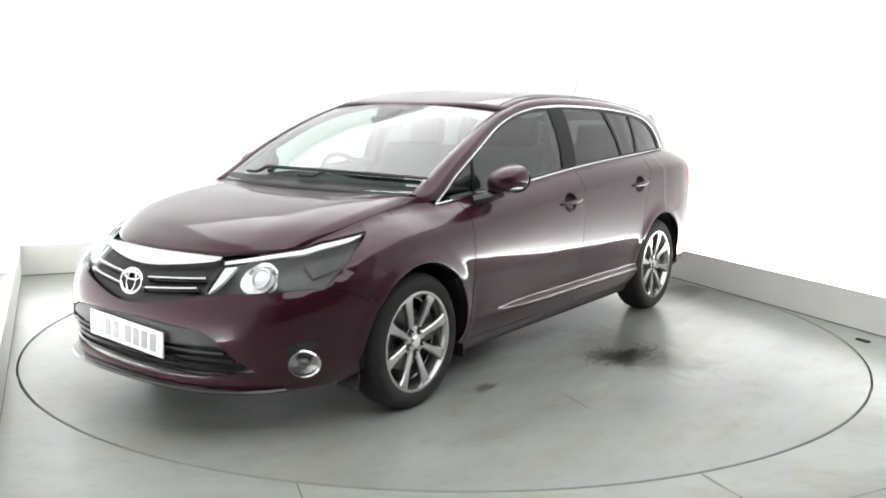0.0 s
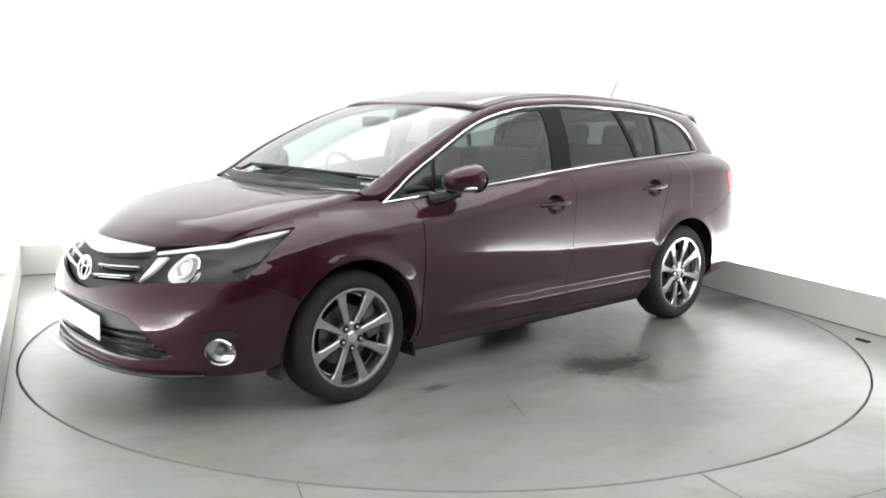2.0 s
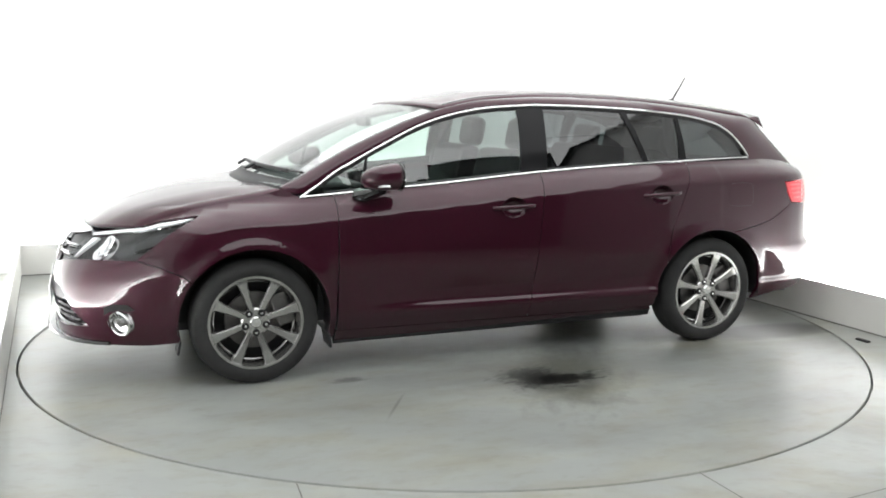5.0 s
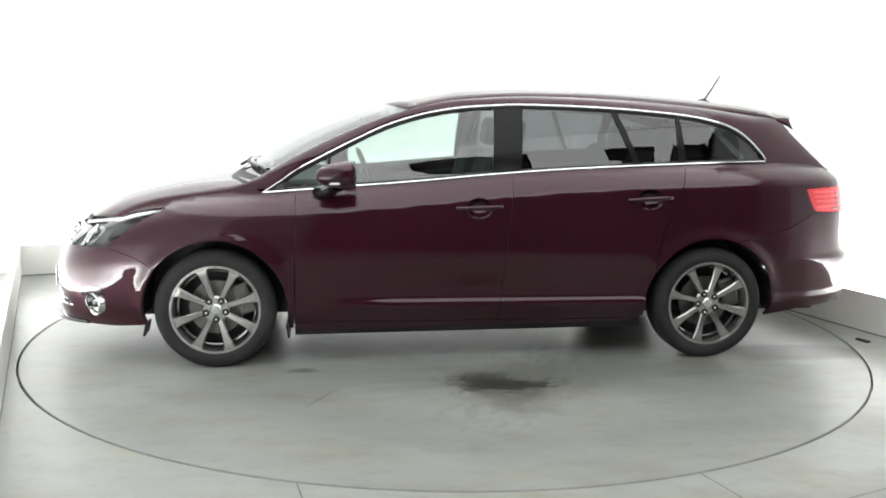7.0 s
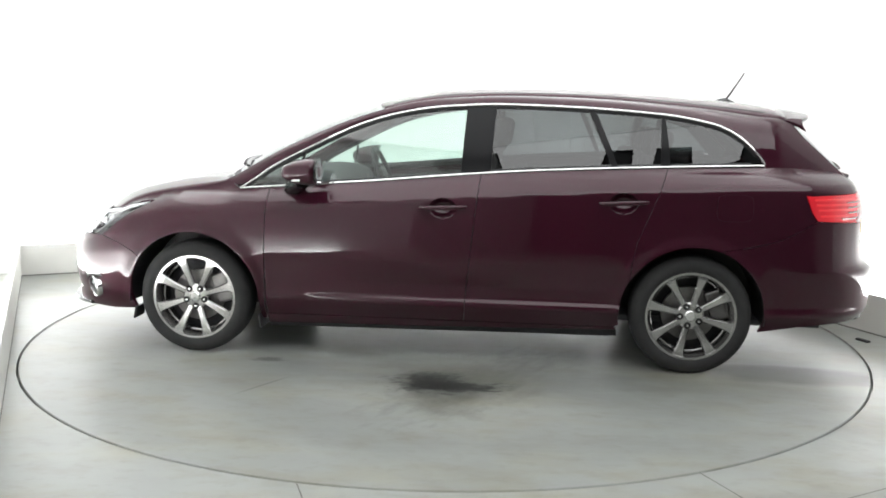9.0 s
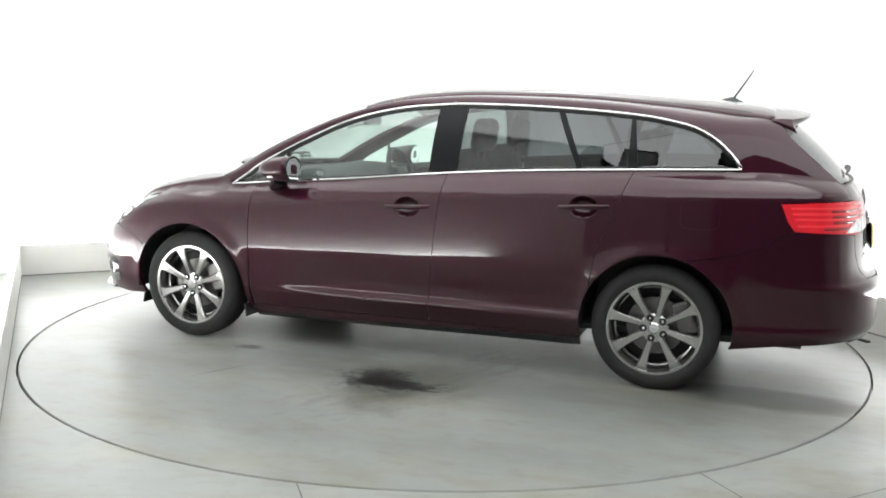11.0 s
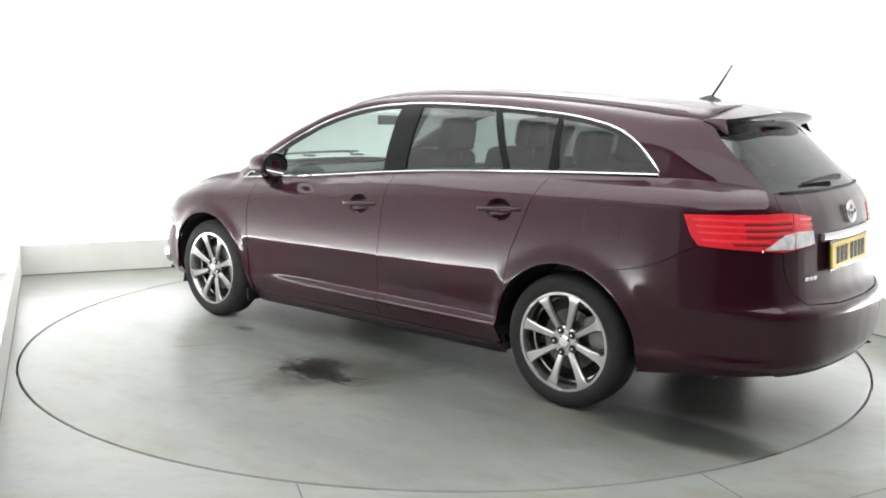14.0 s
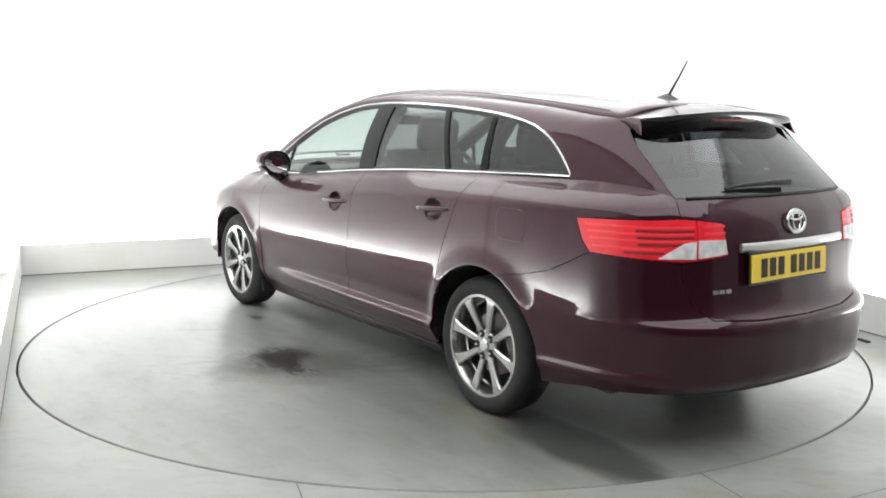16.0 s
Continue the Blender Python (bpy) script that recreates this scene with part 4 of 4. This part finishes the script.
def front_end():
    grille = panel("upper_grille", [(UF, 0.543)] + GRILLE_LOW[::-1][1:] + [(uy(0.425), 0.67), (uy(0.45), 0.735), (uy(0.2), 0.73), (UF, 0.73)], BLACK, CAR, "black upper grille", both=True, keep=UF, off=-0.03, lip=0, gap=0)
    panel("grille_brow", [(UF, 0.748), (uy(0.3), 0.75), (uy(0.455), 0.747), (uy(0.43), 0.732), (uy(0.34), 0.72), (uy(0.2), 0.705), (uy(0.1), 0.695), (UF, 0.691)], CHROME, grille, "broad chrome brow", both=True, keep=UF, off=0.008, lip=0.03, gap=0)
    for z0, z1, yy in ((0.648, 0.672, 0.415), (0.606, 0.634, 0.39)):
        for side in (1, -1):
            pts = [on(uy(0.07 + (yy - 0.07) * i / 10), z0 + (z1 - z0) * i / 10, 0.0, side) for i in range(11)]
            part("grille_bar", tube(pts, 0.0072, 6), CHROME, grille, smooth=True)
            pts = [p - Vector((0.012, 0, 0.013)) for p in pts]
            part("grille_slat", tube(pts, 0.012, 6), GLOSSBLACK, grille, smooth=True)
    emblem(S(UF, 0.628) + Vector((0.02, 0, 0)), (1, 0, 0.28), 0.073, 0.053, "oval chrome emblem")
    intake = panel("lower_grille", INTAKE, BLACK, CAR, "black lower air intake", both=True, keep=UF, off=-0.045, lip=0, gap=0)
    panel("plate_panel", [(UF, 0.488), (uy(0.2), 0.485), (uy(0.42), 0.473), (uy(0.495), 0.45), (uy(0.53), 0.415), (uy(0.3), 0.405), (UF, 0.405)], TRIM, intake, both=True, keep=UF, off=-0.006, lip=0.02, gap=0.0)
    for z, yy in ((0.38, 0.54), (0.35, 0.575), (0.32, 0.605), (0.29, 0.6)):
        pts = [on(uy(abs(yy * i / 10)), z, -0.016, 1 if i >= 0 else -1) for i in range(-10, 11)]
        part("intake_slat", tube(pts, 0.0085, 6, flat=2.0), GLOSSBLACK, intake, smooth=True)
    pts = [on(uy(abs(0.74 * i / 14)), 0.234 - 0.008 * abs(i / 14) ** 3, 0.022 - 0.022 * abs(i / 14) ** 4, 1 if i >= 0 else -1) for i in range(-14, 15)]
    part("chin_spoiler", tube(pts, 0.011, 8, flat=2.0), GLOSSBLACK, CAR, smooth=True)


def number_plate(m, material, label, ink):
    """A pressed plate; its characters are plain bars."""
    p = part("number_plate", put(box_bm((0.52, 0.008, 0.111)), m), material, CAR, label, bevel=0.002)
    x = -0.215
    for i, w in enumerate((0.05, 0.05, 0.05, 0.05, 0.0, 0.05, 0.05, 0.05)):
        if w:
            part("plate_bar", put(box_bm((0.04, 0.002, 0.075)), m @ pose(x + 0.02, 0.0052, 0)), ink, p)
        x += 0.058 if w else 0.03


def rear_end():
    split = uy(0.595, True)
    outer = [(-1.915, 0.965), (-2.04, 0.97), (uy(0.66, True), 0.977), (split, 0.972), (split, 0.817), (uy(0.655, True), 0.812), (uy(0.76, True), 0.822), (-1.985, 0.834), (-1.95, 0.88)]
    inner = [(split - 0.004, 0.972), (uy(0.455, True), 0.957), (uy(0.44, True), 0.88), (uy(0.43, True), 0.83), (split - 0.004, 0.817)]
    for side in (1, -1):
        for o, nm in ((outer, "tail_lamp"), (inner, "tailgate_lamp")):
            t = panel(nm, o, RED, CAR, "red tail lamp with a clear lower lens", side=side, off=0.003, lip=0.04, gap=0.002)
            for z in (0.945, 0.919, 0.893, 0.862):
                us = [u for u, _ in o]
                u0, u1 = max(us) - 0.035, min(us) + 0.015
                if nm == "tail_lamp":
                    u0 -= (0.965 - z) * 0.45
                    u1 = u1 if z > 0.89 else uy(0.72, True) + (z - 0.85) * -1.0
                elif z < 0.89:
                    continue
                pts = [on(u0 + (u1 - u0) * i / 10, z, 0.003, side) for i in range(11)]
                part("lamp_rib", tube(pts, 0.0062, 6, flat=0.5), REDGLOW, t, smooth=True)
                if nm == "tail_lamp":
                    pts = [on(u0 + (u1 - u0) * (0.45 + 0.055 * i), z - 0.015, 0.004, side) for i in range(11)]
                    part("lamp_rib", tube(pts, 0.005, 6, flat=0.6), REDDARK, t, smooth=True)
        t1 = panel("clear_lens", [(split + 0.004, 0.892), (split + 0.004, 0.824), (uy(0.73, True), 0.827), (uy(0.69, True), 0.858), (uy(0.65, True), 0.884)], REVERSE, CAR, "clear reversing lamp lens", side=side, off=0.009, lip=0.012, gap=0)
        t2 = panel("clear_lens", [(split - 0.008, 0.895), (uy(0.45, True), 0.892), (uy(0.44, True), 0.838), (split - 0.008, 0.826)], REVERSE, CAR, "clear reversing lamp lens", side=side, off=0.009, lip=0.012, gap=0)
    bar = [on(uy(abs(0.37 * i / 10), True), 0.856, 0.012, 1 if i >= 0 else -1) for i in range(-10, 11)]
    part("tailgate_handle_bar", tube(bar, 0.019, 10, flat=0.5), SATIN, CAR, "chrome bar above the number plate", smooth=True)
    m = Matrix.Translation(S(UR, 0.774) + Vector((-0.012, 0.06, 0))) @ pose(0, 0, 0, 0, 4, 0) @ pose(0, 0, 0, 0, 0, 90)
    part("plate_frame", put(box_bm((0.545, 0.006, 0.135)), m @ pose(0, -0.006, 0)), GLOSSBLACK, CAR, bevel=0.002)
    number_plate(m, YELLOWPLATE, "yellow rear number plate", BLACK)
    emblem(S(UR, 0.946) + Vector((-0.014, 0, 0)), (-1, 0, 0.2), 0.062, 0.046, "oval chrome emblem")
    for i in range(3):
        p = on(uy(0.50 - 0.036 * i, True), 0.69, 0.003)
        part("badge_bar", put(box_bm((0.028, 0.004, 0.016)), facing(p, normal_out(uy(0.50 - 0.036 * i, True), 0.69))), CHROME, CAR)
    # bumper ledge and lower edge
    pts = [on(uy(abs(0.66 * i / 14), True), 0.298 - 0.008 * abs(i / 14), -0.002, 1 if i >= 0 else -1) for i in range(-14, 15)]
    part("rear_valance", tube(pts, 0.008, 8), BLACK, CAR, smooth=True)
    # rear wiper
    pts = [(-2.22, 0.33, 1.083), (-2.237, 0.2, 1.095), (-2.25, 0.05, 1.10), (-2.253, -0.06, 1.098)]
    part("rear_wiper", tube(spline(pts, 14), 0.012, 8, taper=[0.4 + 0.9 * i / 13 for i in range(14)]), BLACK, CAR, "black rear wiper", smooth=True)
    pts = [on(uy(abs(0.62 * i / 12), True), 1.05, 0.004, 1 if i >= 0 else -1) for i in range(-12, 13)]
    part("screen_seal", tube(pts, 0.006, 6), BLACK, CAR, smooth=True)
    # aerial
    a = part("aerial", lathe([(0.05, 0.0), (0.045, 0.008), (0.02, 0.02), (0.008, 0.026), (0.001, 0.027)], 20, "Z", closed=False), GLOSSBLACK, CAR, "slanting black roof aerial", smooth=True)
    a.matrix_basis = pose(-1.63, 0, 1.443, 0, -5, 0) @ Matrix.Diagonal((1.3, 0.6, 1, 1))
    part("aerial_rod", tube([(-1.635, 0, 1.455), (-1.69, 0, 1.54), (-1.735, 0, 1.615)], 0.005, 6, taper=[1.4, 1, 0.7]), BLACK, CAR, smooth=True)


def side_details():
    panel("fuel_flap", FLAP, PAINT, CAR, gap=0.001, lip=0.01)
    for side in (1, -1):
        for hx, hz, slope in ((-0.035, 0.857, 0.01), (-0.985, 0.906, 0.014)):
            def bowl(u, z, hx=hx, hz=hz):
                r = min(1, math.hypot((u - hx) / 0.078, (z - hz) / 0.058))
                p = S(u, z)
                return Vector((p.x, p.y - 0.05 * (1 - r ** 3) - 0.001, p.z))
            panel("handle_recess", oval(hx, hz, 0.08, 0.06), PAINT, CAR, f=bowl, side=side, gap=0, lip=0, grid=0.012)
            pts = []
            for i in range(17):
                t = i / 16
                u = hx + 0.125 - 0.25 * t
                p = S(u, hz + 0.004 - slope * (t - 0.5) * -1)
                out = 0.026 * (math.sin(math.pi * t) ** 0.35 if 0 < t < 1 else 0) - 0.002
                pts.append((p.x, (p.y + out) * side, p.z))
            part("door_handle", tube(pts, 0.0115, 10, flat=0.75, taper=[0.75 + 0.35 * math.sin(math.pi * i / 16) for i in range(17)]), PAINT, CAR, "body-coloured door handle", smooth=True)
        # door mirror
        bm = bmesh.new()
        bmesh.ops.create_uvsphere(bm, u_segments=28, v_segments=18, radius=1)
        for v in bm.verts:
            x, y, z = v.co
            back = x < 0
            v.co = Vector(((0.035 if back else 0.175) * x + 0.66, 0.915 + 0.098 * (abs(y) ** 0.85) * (1 if y > 0 else -1) * (1 - 0.08 * z), 1.037 + 0.07 * (abs(z) ** 0.8) * (1 if z > 0 else -1) + 0.012 * y - 0.02 * max(0, x) * 0.5))
            v.co.y *= side
        mir = part("door_mirror", bm, PAINT, CAR, "body-coloured door mirror", smooth=True)
        bm = bmesh.new()
        bmesh.ops.create_circle(bm, cap_ends=True, radius=1, segments=32)
        for v in bm.verts:
            x, y, z = v.co
            v.co = Vector((0.627, (0.915 + 0.082 * x) * side, 1.035 + 0.062 * y + 0.01 * x))
        part("mirror_glass", bm, MIRROR, mir)
        part("mirror_rim", put(ring_bm(0.086, 0.066, 0.009, Matrix()), Matrix.Translation((0.633, 0.915 * side, 1.035)) @ pose(0, 0, 0, 0, 0, 90)), GLOSSBLACK, mir, smooth=True)
        pts = [(0.70 + 0.075 * math.sin(t), (0.915 + 0.094 * math.cos(t)) * side, 0.988 + 0.008 * math.cos(t)) for t in np.linspace(0.15, 1.9, 14)]
        part("mirror_indicator", tube(pts, 0.0065, 6), CLEARLENS, mir, "clear indicator strip", smooth=True)
        part("mirror_arm", tube([(0.80, 0.785 * side, 0.93), (0.77, 0.84 * side, 0.945), (0.72, 0.90 * side, 0.975)], 0.034, 10, flat=1.4, taper=[1.25, 1.0, 0.9]), GLOSSBLACK, mir, smooth=True)
        # mud flaps and side marker
        part("mud_flap", box_bm((0.012, 0.15, 0.075), pose(0.985, 0.79 * side, 0.193, 0, 8, 0)), BLACK, CAR, bevel=0.003)
        part("mud_flap", box_bm((0.012, 0.12, 0.07), pose(1.728, 0.77 * side, 0.205, 0, -12, 0)), BLACK, CAR, bevel=0.003)


def screen_details():
    # scuttle below the windscreen
    rows = [[(x + 0.03, y * 1.01, z - 0.02) for x, y, z in windscreen_row(0)], [(x - 0.005, y * 0.99, z + 0.004) for x, y, z in windscreen_row(0)], [(x, y * 0.98, z + 0.006) for x, y, z in windscreen_row(1 / 20)]]
    loft("scuttle", rows, BLACK, CAR, "black scuttle panel", thick=0.01)
    r0, r1 = windscreen_row(1 / 20), windscreen_row(2 / 20)

    def along(y, k):
        row = r0 if k < 0.5 else r1
        ys = [p[1] for p in row]
        return Vector((np.interp(y, ys, [p[0] for p in row]) + 0.012, y, np.interp(y, ys, [p[2] for p in row]) + 0.018))
    for y0, y1 in ((-0.42, 0.16), (0.02, 0.60)):
        a = part("windscreen_wiper", tube([along(y0 + (y1 - y0) * i / 12, 0 if i < 3 else 1) + Vector((0.0, 0, 0.004)) for i in range(13)], 0.009, 6), BLACK, CAR, smooth=True)
        part("wiper_blade", tube([along(y0 + 0.1 + (y1 - y0) * i / 12, 1) + Vector((-0.02, 0, 0.006)) for i in range(13)], 0.008, 6, flat=1.6), GLOSSBLACK, a, smooth=True)
    part("rear_view_mirror", box_bm((0.03, 0.23, 0.06), pose(0.56, 0, 1.30)), BLACK, CAR, bevel=0.01)


def interior():
    def seat(x, y, w, rake=-14):
        part("seat_cushion", soft_box((0.52, w, 0.18), pose(x + 0.02, y, 0.46, 0, -8, 0), 0.06), FABRIC, CAR, smooth=True)
        part("seat_back", soft_box((0.16, w, 0.66), pose(x - 0.29, y, 0.82, 0, rake, 0), 0.06, 0.05), FABRIC, CAR, smooth=True)
    for y in (0.37, -0.37):
        seat(0.12, y, 0.5)
        part("headrest", soft_box((0.10, 0.26, 0.19), pose(-0.31, y, 1.235, 0, -10, 0), 0.045), FABRIC, CAR, smooth=True)
        for dy in (-0.06, 0.06):
            part("headrest_post", tube([(-0.27, y + dy, 1.05), (-0.30, y + dy, 1.18)], 0.007, 6), STEEL, CAR)
    seat(-0.78, 0, 1.3, -20)
    for y in (0.42, 0, -0.42):
        part("headrest", soft_box((0.09, 0.27, 0.17), pose(-1.22, y, 1.2, 0, -12, 0), 0.04), FABRIC, CAR, smooth=True)
    # dashboard
    rows = []
    for y in np.linspace(-0.72, 0.72, 13):
        cowl = 0.03 * math.exp(-((y + 0.37) / 0.18) ** 2)
        rows.append([(0.70, y, 0.55), (0.64, y, 0.80), (0.68, y, 0.93 + cowl), (0.80, y, 0.965 + cowl), (1.0, y, 0.965), (1.25 - 0.18 * abs(y / 0.72) ** 2.2, y, 0.95)])
    loft("dashboard", rows, TRIM, CAR, "dark dashboard", thick=0.02, along=18)
    w = part("steering_wheel", ring_bm(0.185, 0.185, 0.016, facing(Vector((0.50, -0.37, 0.93)), (-1, 0, 0.42)), depth=1.0), BLACK, CAR, smooth=True)
    part("wheel_boss", put(soft_box((0.2, 0.06, 0.12), Matrix(), 0.025), facing(Vector((0.52, -0.37, 0.925)), (-1, 0, 0.42))), BLACK, w, smooth=True)
    # cabin floor, door cards, lining, load cover
    part("cabin_floor", box_bm((3.0, 1.5, 0.03), pose(-0.55, 0, 0.27)), TRIM, CAR)
    part("bulkhead", box_bm((0.03, 1.45, 0.55), pose(1.0, 0, 0.55)), TRIM, CAR)
    card = [(0.93, 0.26), (0.93, 0.91), (0.62, 0.95), (0.31, 0.975), (-0.14, 1.018), (-0.6, 1.05), (-1.2, 1.077), (-1.74, 1.088), (-1.95, 1.06), (-1.95, 0.7), (-1.72, 0.70), (-1.0, 0.70), (-0.95, 0.26)]
    for side in (1, -1):
        panel("door_card", card, TRIM, CAR, side=side, off=-0.075, gap=0, lip=0, grid=0.07)
        part("belt_moulding", tube([tuple(flip([S(x, low_at(x) - 0.004) - Vector((0, 0.03, 0))], side)[0]) for x in np.linspace(0.98, -1.66, 30)], 0.024, 6, flat=1.0), TRIM, CAR, smooth=True)
        for x0, x1, z1 in ((-0.17, -0.25, 1.42),):
            part("pillar_trim", tube([(x0, 0.73 * side, 1.0), (x0 - 0.03, 0.68 * side, 1.2), (x1, 0.58 * side, z1 - 0.02)], 0.04, 8, flat=0.7), TRIM, CAR, smooth=True)
        part("pillar_trim", tube([(-1.2, 0.70 * side, 1.06), (-1.17, 0.66 * side, 1.2), (-1.2, 0.57 * side, 1.37)], 0.04, 8, flat=0.7), TRIM, CAR, smooth=True)
        part("pillar_trim", tube([(-1.74, 0.62 * side, 1.1), (-1.64, 0.60 * side, 1.2), (-1.55, 0.56 * side, 1.29)], 0.05, 8, flat=0.5), TRIM, CAR, smooth=True)
    part("load_cover", box_bm((0.75, 1.25, 0.02), pose(-1.72, 0, 1.02)), TRIM, CAR, bevel=0.004)
    rows = []
    for x in np.linspace(0.42, -1.85, 16):
        rows.append([(x, y, min(1.478, 1.455 - 0.08 * (y / 0.55) ** 2 - 0.10 * max(0, -x - 1.0) ** 1.3 - 0.3 * max(0, x - 0.0) ** 2)) for y in np.linspace(-0.55, 0.55, 11)])
    loft("headlining", rows, HEADLINER, CAR)


front_lamps()
front_end()
m = Matrix.Translation((2.321, 0.02, 0.41)) @ pose(0, 0, 0, -3, 0, 0) @ pose(0, 0, 0, 0, 0, -90)
number_plate(m, WHITEPLATE, "white front number plate", GREY)
rear_end()
side_details()
screen_details()
interior()


# ---- small things on the booth's floor ----
def joint(points, width=0.005):
    """A dark hairline joint in the floor."""
    bm = bmesh.new()
    for a, b in zip(points, points[1:]):
        a, b = Vector((*a, 0)), Vector((*b, 0))
        d = (b - a).normalized()
        s = Vector((-d.y, d.x, 0)) * width / 2
        bm.faces.new([bm.verts.new(p + Vector((0, 0, 0.003))) for p in (a - s, b - s, b + s, a + s)])
    ob = part("floor_joint", bm, JOINT)
    tagged(ob, "dark hairline joint in the painted floor", "floor joint", kind="structure")


joint([(-0.54, -2.43), (-0.35, -3.0)])
joint([(1.0, -2.27), (1.2, -2.75)])
joint([(1.25, -2.6), (1.68, -2.38), (2.3, -2.1)])
d = part("drain_cover", box_bm((0.09, 0.03, 0.012), pose(2.585, -0.2, 0.006, 0, 0, -64)), SEAM, bevel=0.003)
tagged(d, "small dark metal floor fitting beside the skirting", "floor fitting")



# ---- movement: the turntable turns clockwise with the car on it ----
TURN = [(0, -126.15), (0.5, -127.9), (1.0, -130.65), (1.5, -133.98), (2.0, -137.5), (2.5, -141.05), (3.0, -144.58), (3.5, -148.08), (4.0, -151.53), (4.5, -155.05), (5.0, -158.53), (5.5, -162.0), (6.0, -165.48),
        (6.5, -168.93), (7.0, -172.36), (7.5, -175.8), (8.0, -179.25), (8.5, -182.67), (9.0, -186.03), (9.5, -189.4), (10.0, -192.75), (10.5, -196.1), (11.0, -199.42), (11.5, -202.73), (12.0, -206.08),
        (12.5, -209.45), (13.0, -212.8), (13.5, -216.2), (14.0, -219.6), (14.5, -223.03), (15.0, -226.47), (15.5, -229.92), (16.0, -233.42)]


def motions():
    spin = [(t, pose(0, 0, 0, 0, 0, a)) for t, a in TURN]
    walk(TABLE, spin)
    walk(CAR, [(t, m @ Matrix.Translation(SHIFT)) for t, m in spin])


motions()
